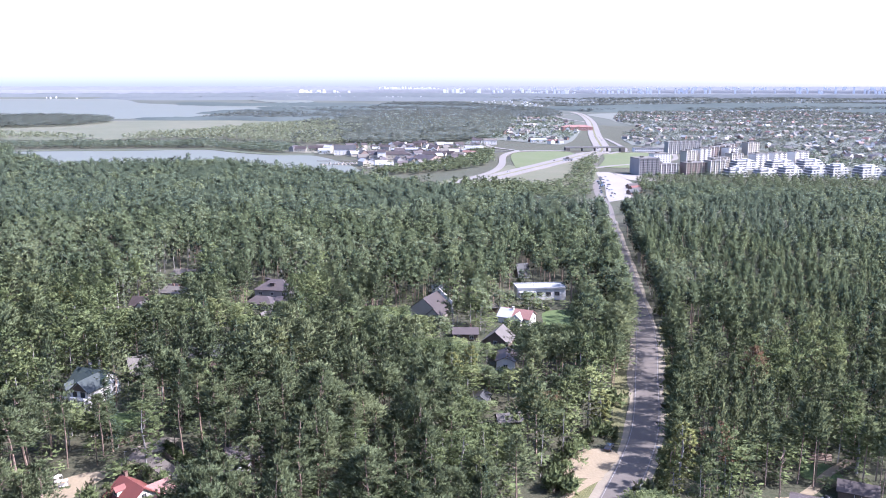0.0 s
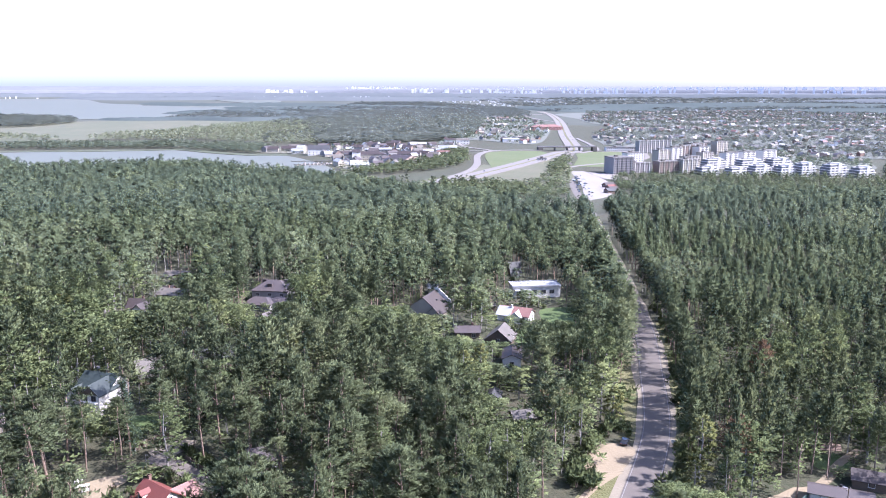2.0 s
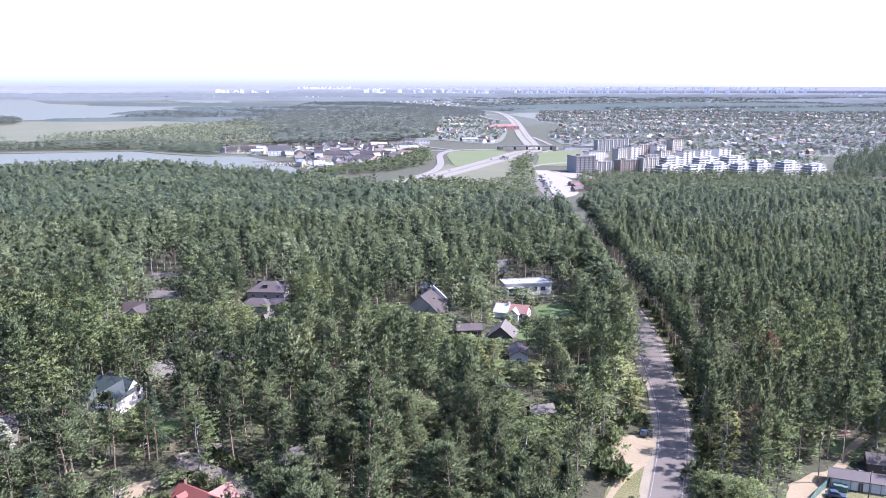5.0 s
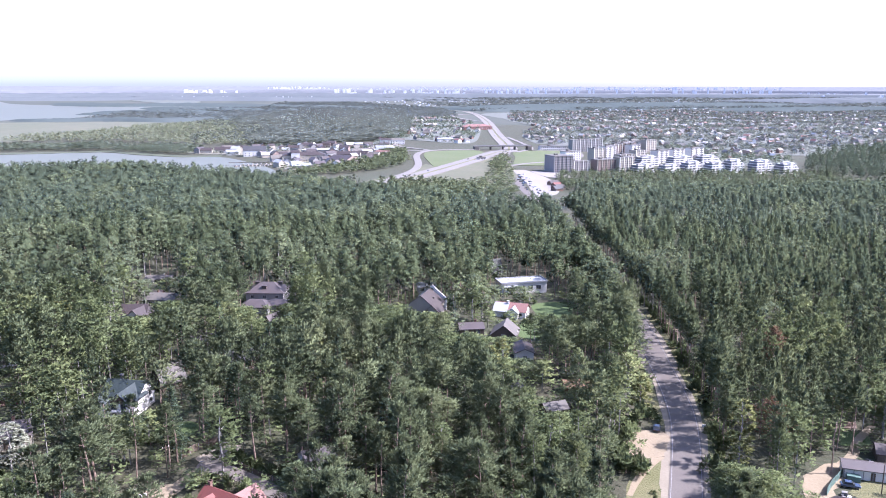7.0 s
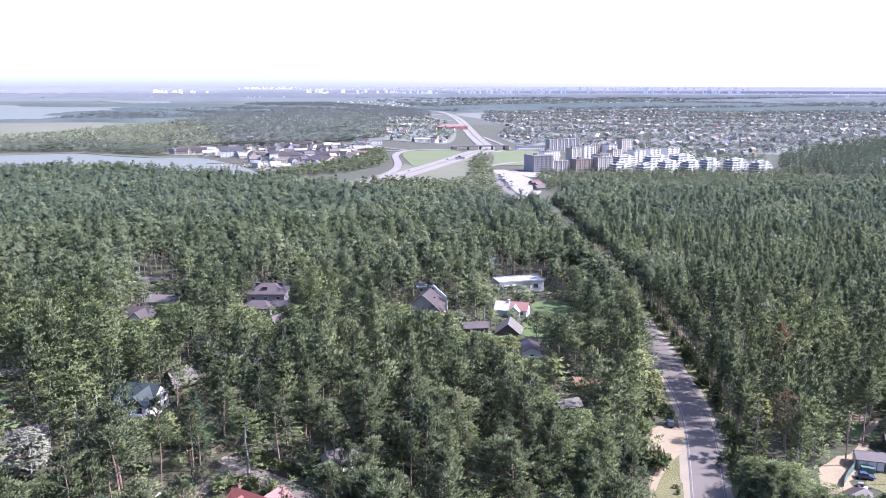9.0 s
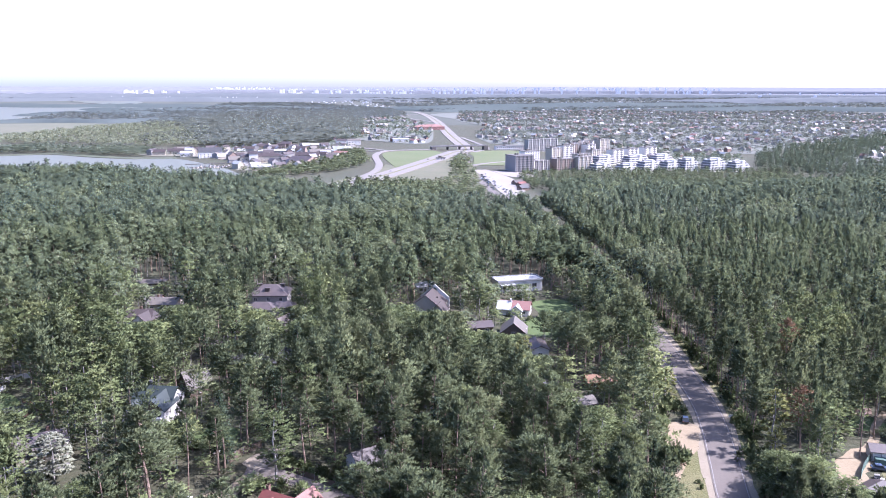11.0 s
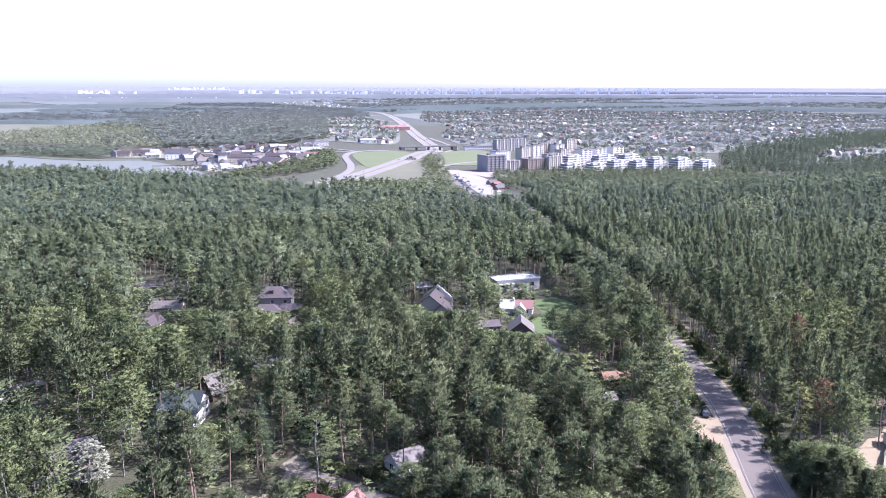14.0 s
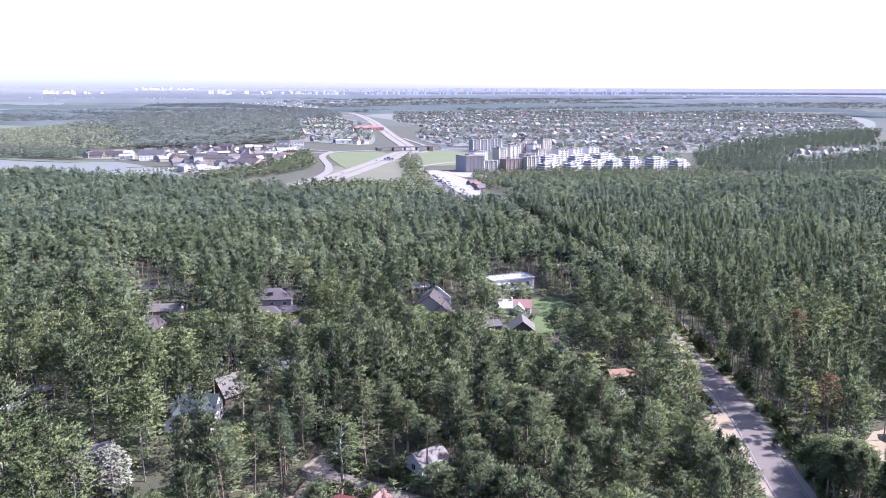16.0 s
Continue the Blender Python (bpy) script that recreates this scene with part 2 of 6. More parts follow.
def box(bm, x0, x1, y0, y1, z0, z1, bevel=0.0):
    r = bmesh.ops.create_cube(bm, size=1, matrix=Matrix.LocRotScale(((x0 + x1) / 2, (y0 + y1) / 2, (z0 + z1) / 2), None, (x1 - x0, y1 - y0, z1 - z0)))
    if bevel:
        edges = list({e for v in r["verts"] for e in v.link_edges})
        bmesh.ops.bevel(bm, geom=edges, offset=bevel, segments=1, affect="EDGES")
    return bm


def boxed(*a, bevel=0.0):
    return box(bmesh.new(), *a, bevel=bevel)


def spline(points, step):
    """A smooth line through plan points, sampled at about the given step."""
    p = np.array(points, float)
    out = []
    for i in range(len(p) - 1):
        a, b, c, d = p[max(i - 1, 0)], p[i], p[i + 1], p[min(i + 2, len(p) - 1)]
        n = max(1, int(np.linalg.norm(c - b) / step))
        for k in range(n):
            u = k / n
            out.append(0.5 * (2 * b + (c - a) * u + (2 * a - 5 * b + 4 * c - d) * u * u + (3 * b - a - 3 * c + d) * u ** 3))
    out.append(p[-1])
    return np.array(out)


def normals_of(line):
    d = np.gradient(line, axis=0)
    d /= np.linalg.norm(d, axis=1)[:, None]
    return np.stack([d[:, 1], -d[:, 0]], 1)


def ribbon(name, line, left, right, lift, mat, label, category, skirt=0.25, kind="structure", wobble=0.0, dash=None, far=False):
    """A strip along a plan line from `left` to `right` of it (metres, right positive), laid on the ground as a thin slab."""
    n = normals_of(line)
    rng = np.random.default_rng(len(line))
    wl, wr = (np.convolve(rng.normal(0, wobble, len(line) + 4), np.ones(5) / 5, "valid") * 2 if wobble else 0 for _ in (0, 1))
    a, b = line + n * (left + wl if wobble else left * np.ones(len(line)))[:, None], line + n * (right + wr if wobble else right * np.ones(len(line)))[:, None]
    k = len(line)
    za, zb = height(a[:, 0], a[:, 1]) + lift, height(b[:, 0], b[:, 1]) + lift
    v = np.concatenate([np.c_[a, za], np.c_[b, zb], np.c_[a, za - skirt], np.c_[b, zb - skirt]])
    f = []
    for i in range(k - 1):
        if dash and i % dash[0] >= dash[1]:
            continue
        f += [(i, k + i, k + i + 1, i + 1), (2 * k + i, i, i + 1, 2 * k + i + 1), (k + i, 3 * k + i, 3 * k + i + 1, k + i + 1)]
    if far:
        v = recede(v)
    ob = new(name, mesh_of(name, v, f, mat))
    return tagged(ob, label, category, kind=kind)


def plot(name, outline, lift, mat, label, category, kind="structure", step=None, skirt=0.3, far=False, ragged=0.0):
    """A patch of ground cover with the given outline, as a thin slab that follows the ground."""
    o = spline(list(outline) + [outline[0]], step or 4)[:-1]
    if ragged:
        rng = np.random.default_rng(len(o))
        o = o + rng.normal(0, ragged, o.shape)
    c = o.mean(0)
    rings = [c + (o - c) * s for s in (1.0, 0.75, 0.5, 0.25)]
    k = len(o)
    pts = np.concatenate(rings + [c[None]])
    v = np.c_[pts, height(pts[:, 0], pts[:, 1]) + lift]
    v = np.concatenate([v, v[:k] - (0, 0, skirt)])
    f = []
    for r in range(3):
        for i in range(k):
            j = (i + 1) % k
            f.append((r * k + i, r * k + j, (r + 1) * k + j, (r + 1) * k + i))
    for i in range(k):
        j = (i + 1) % k
        f += [(3 * k + i, 3 * k + j, 4 * k), (4 * k + 1 + i, 4 * k + 1 + j, j, i)]
    if far:
        v = recede(v)
    me = mesh_of(name, v, f, mat)
    bm = bmesh.new()
    bm.from_mesh(me)
    bmesh.ops.recalc_face_normals(bm, faces=bm.faces)
    bm.to_mesh(me)
    bm.free()
    return tagged(new(name, me), label, category, kind=kind)


# ---- ground, roads and water ----
SECTORS = 240
radii = np.concatenate([np.arange(6, 560, 6.0), 560 * 1.045 ** np.arange(0, 140)])
ang = np.linspace(0, 2 * math.pi, SECTORS, endpoint=False)
gx = np.concatenate([[0], (radii[:, None] * np.sin(ang)).ravel()]) + CENTRE[0]
gy = np.concatenate([[0], (radii[:, None] * np.cos(ang)).ravel()]) + CENTRE[1]
gv = recede(np.c_[gx, gy, height(gx, gy)])
gf = [(0, 1 + (i + 1) % SECTORS, 1 + i) for i in range(SECTORS)]
for r in range(len(radii) - 1):
    for i in range(SECTORS):
        j = (i + 1) % SECTORS
        gf.append((1 + r * SECTORS + i, 1 + r * SECTORS + j, 1 + (r + 1) * SECTORS + j, 1 + (r + 1) * SECTORS + i))
# Past 2450 m and 9 km the ground takes colours toned for haze.
tagged(new("ground", mesh_of("ground", gv, gf, [WOOD_FLOOR, HAZY_LAND, HAZY_SKYLINE], slots=[0] * SECTORS + [int(r > 2450) + int(r > 9000) for r in radii[1:] for _ in range(SECTORS)], smooth=True)), "wooded ground with moss, needles and low growth", "ground", kind="structure")

ROAD = spline([(14, 60), (31, 104), (48.2, 142.3), (56.6, 159), (66.2, 178.3), (73.5, 195.2), (80, 215.2), (86.9, 239.5), (96, 270.6), (104, 303), (110, 336),
               (123.2, 405), (147.8, 536), (175, 662), (199.5, 803), (251, 1049), (300, 1250), (345, 1380)], 4)
near_road = ROAD[ROAD[:, 1] < 560]
ribbon("road_shoulder", near_road, -5.7, 5.4, 0.06, GRAVEL, "pale sandy shoulders beside the asphalt road", "road shoulder", wobble=0.35)
ribbon("road", ROAD, -3.95, 3.95, 0.14, ASPHALT, "grey two-lane asphalt road through the wood", "road")
ribbon("edge_line", near_road, -3.55, -3.40, 0.158, LINE_PAINT, "worn white edge line on the asphalt", "road marking", skirt=0.02)
ribbon("edge_line", near_road, 3.40, 3.55, 0.158, LINE_PAINT, "worn white edge line on the asphalt", "road marking", skirt=0.02)

LANE = [(-57, 173.5), (-60, 169.5), (-63, 165), (-67, 160), (-73, 153), (-82, 145)]             # sandy track
HEDGE_LANE = [(-58, 176.5), (-54.5, 175.5), (-50.5, 173), (-45, 168.3), (-39, 162.4), (-32, 156.4), (-20, 146.5), (-5, 133)]
ribbon("sandy_track", spline(LANE, 3), -1.7, 1.7, 0.08, SAND, "sandy track under the pines", "track", wobble=0.25)
ribbon("side_street", spline(HEDGE_LANE, 3), -2.2, 2.2, 0.10, ASPHALT, "narrow paved lane beside a hedge", "street")
plot("forecourt", [(-59, 179.5), (-56, 183), (-52, 185.5), (-48.5, 185.2), (-49, 182.4), (-52, 178.3), (-56, 176.4)], 0.13, GRAVEL, "pale paved forecourt at a street corner", "pavement", step=2)
plot("dirt_pullout", [(46.5, 179), (49, 184.2), (56, 186.2), (62.8, 185.8), (63.6, 182.7), (60.2, 177), (56.3, 171.3), (53.4, 170.3), (47.5, 172)], 0.1, SAND, "bare sandy pull-out beside the road", "dirt patch", step=2, ragged=0.25)
ribbon("sandy_track", spline([(55.5, 171.4), (50.6, 167.3), (45.6, 161.7), (40, 154)], 3), -0.9, 0.9, 0.08, SAND, "sandy wheel track on the verge", "track", wobble=0.2)
leg = lambda a, b: ROAD[(ROAD[:, 1] >= a) & (ROAD[:, 1] <= b)]
ribbon("verge", leg(60, 168), -13.5, -5.4, 0.03, ROUGH_GRASS, "dry grass verge beside the road", "verge", wobble=0.6)
ribbon("verge", leg(186, 300), -9.5, -5.4, 0.03, ROUGH_GRASS, "dry grass verge beside the road", "verge", wobble=0.6)
ribbon("verge", leg(60, 300), 4.8, 9.0, 0.03, ROUGH_GRASS, "grass verge in the shade of the trees", "verge", wobble=0.6)
ribbon("dirt_path", spline([(112, 290), (108.5, 268), (101.5, 244), (97, 228), (91, 216)], 3), -1.2, 1.2, 0.08, SAND, "bare dirt path among the trees", "path", wobble=0.2)
plot("sandy_yard", [(77, 141), (82, 152), (89, 158), (98, 160), (96, 153), (88, 148), (84, 139)], 0.09, SAND, "bare sandy yard by a shed", "yard", step=2, ragged=0.3)
ribbon("dirt_path", spline([(96, 158), (104, 163), (112, 171), (122, 178)], 3), -1.3, 1.3, 0.12, SAND, "bare dirt track behind the shed", "path", wobble=0.2)
plot("lawn", [(90, 146), (97, 150), (112, 152), (112, 138), (96, 138)], 0.07, ROUGH_GRASS, "short dry grass in a yard", "lawn", step=2)
plot("sandy_clearing", [(-72, 157), (-70, 166), (-63, 169), (-59.5, 168), (-63, 161), (-67, 155)], 0.09, SAND, "bare sandy clearing under pines", "clearing", step=2, ragged=0.3)
plot("lawn", [(45, 279), (52, 290), (62, 300), (66, 320), (80, 324), (82, 310), (72, 290), (62, 271), (50, 270)], 0.05, GRASS, "mown lawn in an open garden", "lawn", step=3)
plot("lawn", [(105, 169), (107, 176), (115, 175), (114, 168)], 0.05, GRASS, "rough bright grass behind the shed", "lawn", step=2, ragged=.3)
plot("lawn", [(-70, 190), (-70, 198), (-62, 199.5), (-59.5, 195), (-64, 189)], 0.05, GRASS, "bright mown lawn in a garden", "lawn", step=2)
plot("lawn", [(-4, 318), (6, 322), (9, 312), (0, 306)], 0.05, GRASS, "bright mown lawn in a garden", "lawn", step=2)
plot("lawn", [(-136, 230), (-124, 238), (-117, 224), (-126, 214), (-134, 218)], 0.05, GRASS, "bright mown lawn in a garden", "lawn", step=2)
plot("sandy_clearing", [(-48, 240), (-40, 246), (-32, 243), (-34, 234), (-44, 233)], 0.05, SAND, "bare sandy clearing under pines", "clearing", step=2, ragged=0.3)


# ---- woods ----
def inside(px, py, poly):
    c = np.zeros(len(px), bool)
    q = np.array(poly, float)
    for (x0, y0), (x1, y1) in zip(q, np.roll(q, -1, 0)):
        hit = ((y0 > py) != (y1 > py)) & (px < (x1 - x0) * (py - y0) / (y1 - y0 + 1e-9) + x0)
        c ^= hit
    return c


def beside(px, py, line):
    """Distance from a plan line, right side positive, and how far along in y."""
    line = np.asarray(line, float)
    best, sign = np.full(len(px), 1e9), np.ones(len(px))
    for a, b in zip(line[:-1], line[1:]):
        d = b - a
        u = np.clip(((px - a[0]) * d[0] + (py - a[1]) * d[1]) / (d @ d), 0, 1)
        dx, dy = px - a[0] - u * d[0], py - a[1] - u * d[1]
        r = np.hypot(dx, dy)
        s = np.where(d[1] * dx - d[0] * dy > 0, 1, -1)
        sign = np.where(r < best, s, sign)
        best = np.minimum(best, r)
    return best * sign


# Houses: x, y of the middle, footprint radius; growth before them is lowered over a depth and a width to open the
# camera's view.
SIGHT_WEDGES = [  # x, y, half width, depth, highest growth at the house
    (-78, 205, 4.5, 30, 1.0), (-65, 195, 2.5, 14, 0.0), (73, 162, 6, 34, 0.5), (50, 217, 4, 14, 2.0), (-71, 225, 4.5, 20, 3.0), (-50, 156, 9, 36, 0.0), (-47, 308, 8, 40, 2.5), (-95.5, 359, 7, 50, 1.5), (-87, 316, 6, 36, 2.0),
    (-93, 294, 5, 30, 2.5), (18, 305, 8, 36, 2.0), (68, 343, 11, 46, 3.0), (51, 303, 7, 40, 2.0), (41, 271, 7, 40, 1.0), (30, 276, 6, 30, 1.5),
    (41, 245, 6, 46, 1.5), (37, 199, 5, 30, 2.0), (31, 215, 3.5, 24, 2.0), (-104, 191, 3, 16, 4.5), (-125, 230, 6.5, 34, 0.0), (-52, 240, 5, 9, 5.0),
    (-44, 282, 4, 22, 4.5), (65, 382, 3, 30, 4.5), (66, 300, 9, 26, 1.5), 
    (-66, 162, 3, 12, 2.0), (-51, 181, 2.5, 10, 3), (6, 314, 5, 30, 3.0), (-40, 240, 5, 14, 5.0), (-99.5, 179, 5.5, 30, 0.3), (-58, 174, 4, 34, 0.0)]
# Some spots are cleared only for the camera's view or to let sun in.
SPOTS = [(-79, 206, 9), (-71, 225, 8), (-62, 223, 4.5), (-50, 157.5, 7.5), (-47, 312, 11), (-95.5, 362, 8), (-87, 320, 8), (-93, 297, 7), (18, 308, 11), (68, 343, 15), (51, 303, 9),
         (41, 274, 7), (30, 279, 6), (40, 244, 6), (37, 200, 5), (-29, 173, 4), (-106, 193, 6), (-126, 227, 9), (-53, 241, 7), (-65, 262, 5), (-65, 195, 4),
         (-44, 282, 5), (100, 152, 11), (65, 382, 5), (-8, 203, 2.5), (-26, 188, 4), (40, 214, 4), (-99.5, 180, 7.5), (-90, 178.5, 6.5), (-121, 217, 6), (-118, 207, 4), (-60, 152, 4.5), (-60, 160, 4.5), (113, 160, 5), (110, 172, 5), (81.7, 164, 4), (72.8, 163.8, 6.5), (79, 161, 3), (68, 156, 5.5)]
EDGE = [(-980, 1360), (-720, 1330), (-610, 1240), (-545, 1120), (-487, 1060), (-415, 962), (-304, 997), (-239, 1006), (-161, 939), (-90, 866), (-28, 801), (22, 690), (67, 640), (99, 575), (132, 540), (60, 100), (-60, 60), (-260, 60), (-700, 400)]
EAST = [(20, 60), (55, 150), (88, 235), (108, 330), (122, 400), (150, 548), (300, 556), (420, 545), (700, 520), (900, 400), (600, 40)]
EAST_FAR = [(168, 590), (196, 640), (232, 690), (250, 784), (326, 798), (372, 765), (420, 742), (470, 735), (640, 760), (900, 760), (900, 470), (700, 565), (430, 592), (300, 602)]
VIEW_REACH = [(-85, 8), (-150, 255), (-865, 1400), (1810, 1400), (144, 176), (12, -4)]             # planted land, cut to what the camera sees along its path, with a margin
# The same view outline with a smaller margin, for single trees.
NEAR_VIEW = [(-85, 8), (-136, 267), (-755, 1400), (1585, 1400), (140, 196), (12, -4)]
YARD_IN_VIEW = [(83, 149), (86, 155), (90, 159), (97, 161), (106, 160), (115, 158), (115, 140), (86, 140)]
rng = np.random.default_rng(7)


def growth(px, py):
    """How high a tree may stand at each place: nothing on roads, yards and plots, low growth along the camera's
    sightlines, else free.
    """
    top = np.full(len(px), 40.0)
    d = beside(px, py, ROAD[::3])
    left = 14.5 + 3.0 * (1 - ramp(150, 190, py)) + 2.0 * ramp(156, 165, py) * (1 - ramp(183, 190, py)) - 4.6 * ramp(200, 232, py) - 2.6 * ramp(232, 262, py)
    top[(d < 0) & (-d < left)] = 0
    top[(d >= 0) & (d < 7.4)] = 0
    for line, w in ((spline(LANE, 6), 2.6), (spline(HEDGE_LANE, 6), 3.5), ([(112, 290), (108.5, 268), (101.5, 244), (97, 228), (91, 216)], 2.5)):
        top[np.abs(beside(px, py, line)) < w] = 0
    for x, y, r in SPOTS:
        top[np.hypot(px - x, py - y) < r] = 0
    for poly in ([(79, 143), (85, 155), (98, 161), (109, 159), (113, 150), (112, 138), (86, 138)], [(45, 279), (66, 322), (84, 326), (82, 308), (62, 269), (50, 268)],
                 [(-60, 177), (-57, 185), (-50, 187.5), (-47, 184), (-52, 176)], [(-73, 157), (-70, 167), (-59, 170), (-59, 160), (-66, 154)], [(-134, 227), (-122, 234), (-114, 222), (-128, 212)]):
        top[inside(px, py, poly)] = 0
    # Trees are lowered in wedges that open from each house towards the camera.
    for x, y, w, depth, low in SIGHT_WEDGES:
        v = np.array((-35.0 - x, -y))
        dist = np.linalg.norm(v)
        v /= dist
        along, across = (px - x) * v[0] + (py - y) * v[1], np.abs((px - x) * v[1] - (py - y) * v[0])
        lift = height(x, y) - height(px, py)
        slope = (92 - low - height(x, y)) / dist
        g = (along > -2) & (along < (max(depth, (22 - low) / slope) if dist > 260 and w > 3.5 else depth)) & (across < w + 0.07 * along)
        cap = low + lift + np.maximum(along, 0) * slope
        top[g] = np.minimum(top[g], cap[g])
    for ex, ey in ((-14.0, -4.0), (-32.0, -2.5), (-48.0, -0.5), (-66.0, 3.0), (-84.0, 8.0)):            # growth lowered so that these camera positions see into the yard
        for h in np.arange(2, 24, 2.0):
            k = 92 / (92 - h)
            top[inside(ex + (px - ex) * k, ey + (py - ey) * k, YARD_IN_VIEW) & (top > h)] = h - 1
    return top


def scatter(poly, gap, seed, keep=1.0):
    """Places about `gap` apart inside an outline, unevenly spread."""
    r = np.random.default_rng(seed)
    q = np.array(poly)
    span = np.linalg.norm(q - q.mean(0), axis=1).max() + gap
    xs, ys = np.meshgrid(np.arange(q[:, 0].mean() - span, q[:, 0].mean() + span, gap), np.arange(q[:, 1].mean() - span, q[:, 1].mean() + span, gap))
    xs, ys = xs.astype(float), ys.astype(float)
    xs[::2] += gap / 2
    px, py = xs.ravel() + r.uniform(-0.5, 0.5, xs.size) * gap, ys.ravel() + r.uniform(-0.5, 0.5, xs.size) * gap
    c, s = math.cos(0.45), math.sin(0.45)
    ox, oy = q.mean(0)
    px, py = ox + (px - ox) * c - (py - oy) * s, oy + (px - ox) * s + (py - oy) * c
    k = inside(px, py, poly) & (r.random(len(px)) < keep)
    return px[k], py[k]


def patch_noise(px, py, size, seed):
    """A soft random field over the plan, between 0 and 1."""
    r = np.random.default_rng(seed)
    f = np.zeros(len(px))
    for _ in range(6):
        a, ph = r.uniform(0, 2 * math.pi), r.uniform(0, 2 * math.pi)
        k = 2 * math.pi / (size * r.uniform(0.6, 1.6))
        f += np.sin(k * (px * math.cos(a) + py * math.sin(a)) + ph)
    return 0.5 + f / 7


def blades(r, at, out, per, length, width, up=0.5, hang=0.35, lay=0.0, star=0.8, flat=1.0):
    """Tufts: slim blades that spread from round each tuft's middle, outwards and upwards; star is their spread, flat the thickness of a tuft; lay turns them flat along the crown's outside. Triangles (n, 3, 3) and their soft normals."""
    n = len(at) * per
    o = np.repeat(out, per, 0)
    d = r.normal(0, 1, (n, 3))
    d /= np.linalg.norm(d, axis=1)[:, None]
    base = np.repeat(at, per, 0) + d * (1, 1, flat) * (hang * length * r.uniform(0.2, 1.6, n))[:, None]
    d = d * star + o * (1.3 - star) + (0, 0, up)
    d -= lay * (d * o).sum(1)[:, None] * o
    d /= np.linalg.norm(d, axis=1)[:, None]
    side = np.cross(d, r.normal(0, 1, (n, 3)) * (1 - lay) + o * lay * 1.5)
    side /= np.linalg.norm(side, axis=1)[:, None]
    reach, w = (length * r.uniform(0.6, 1.3, n))[:, None], (width * r.uniform(0.7, 1.3, n))[:, None]
    soft = o * 0.95 + d * 0.16 + (0, 0, 0.4) + r.normal(0, 0.07, (n, 3))
    return np.stack([base + side * w - d * reach * 0.3, base - side * w - d * reach * 0.3, base + d * reach * 0.7], 1), soft


def crown(kind, whorls, boughs, tufts, per, length, width, seed, level=0.0, lay=0.0, star=0.8):
    """The crown of a tree 20 m high: boughs in whorls round the trunk, tufts along their outer part, and a leading shoot."""
    r = np.random.default_rng(seed)
    n = whorls * boughs
    u = np.clip((np.repeat(np.arange(whorls), boughs) + 0.5 + r.normal(0, 0.3, n)) / whorls, 0.01, 0.985)
    th = np.arange(n) * 2.4 + r.uniform(-0.5, 0.5, n)
    if kind == "pine":
        base, R = r.uniform(0.38, 0.56), r.uniform(4.3, 5.2)
        z, rad = base + (0.97 - base) * u, R * np.minimum(1, 0.62 + 1.6 * u) * (1 - u) ** r.uniform(0.42, 0.62)
        rise, lift, long = 0.2, 0.5, r.uniform(0.6, 1.2, n)
    elif kind == "slim":
        base, R = r.uniform(0.50, 0.62), r.uniform(3.2, 3.8)
        z, rad = base + (0.98 - base) * u, R * np.minimum(1, 0.7 + 1.5 * u) * (1 - u) ** 0.78 + 0.12
        rise, lift, long = 0.15, 0.45, r.uniform(0.7, 1.15, n)
    elif kind == "spruce":
        base, R = 0.08, 2.9
        z, rad = base + 0.9 * u, R * (1 - u) ** 0.9 + 0.15
        rise, lift, long = -0.3, -0.25, r.uniform(0.8, 1.12, n)
    else:
        base, R = r.uniform(0.26, 0.36), r.uniform(3.2, 3.9)
        z, rad = base + (0.95 - base) * u, R * np.sqrt(np.maximum(0.06, 1 - (2 * u - 0.85) ** 2 / 1.45))
        rise, lift, long = 0.35, 0.1, r.uniform(0.66, 1.18, n)
    rad = rad * long
    f = np.tile(np.linspace(0.42, 1.0, tufts) if tufts > 1 else np.array((0.78,)), n) * r.uniform(0.9, 1.08, n * tufts)
    k = np.repeat(np.arange(n), tufts)
    turn = th[k] + r.normal(0, 0.2, n * tufts)
    at = np.c_[np.cos(turn) * rad[k] * f, np.sin(turn) * rad[k] * f, z[k] * 20 + rise * rad[k] * f * f + r.normal(0, 0.18, n * tufts)]
    top = np.c_[r.normal(0, 0.15, (3, 2)), np.array((19.2, 18.6, 18.0))]
    slope = np.clip((u[k] - 0.25) * 1.5, -0.15, 1.2)
    out = np.concatenate([np.c_[np.cos(turn), np.sin(turn), slope], np.tile((0, 0, 1.0), (3, 1))])
    out /= np.linalg.norm(out, axis=1)[:, None]
    tris, soft = blades(r, np.concatenate([at, top]), out, per, length, width, lift, 0.35 + 0.25 * lay + 1.4 * (0.8 - star), lay, star, 1.0 - 1.4 * (0.8 - star))
    return tris, soft * (1 - level, 1 - level, 1) + (0, 0, level * 0.5)


def rounded(clumps, per, length, width, seed, wide=2.8, low=0.3):
    """A bushy crown of clumps, 20 m high, for far trees and undergrowth."""
    r = np.random.default_rng(seed)
    u = (np.arange(clumps) + r.uniform(0.1, 0.9, clumps)) / clumps
    th = np.arange(clumps) * 2.4 + r.uniform(-0.6, 0.6, clumps)
    w = wide * np.sqrt(np.maximum(0.08, 1 - (2 * u - 0.75) ** 2 / 1.6)) * r.uniform(0.7, 1.1, clumps) * 0.8
    at = np.c_[np.cos(th) * w, np.sin(th) * w, 20 * (low + (0.93 - low) * u)]
    out = np.c_[np.cos(th), np.sin(th), 0.2 + u]
    out /= np.linalg.norm(out, axis=1)[:, None]
    return blades(r, at, out, per, length, width, 0.2, 0.5)


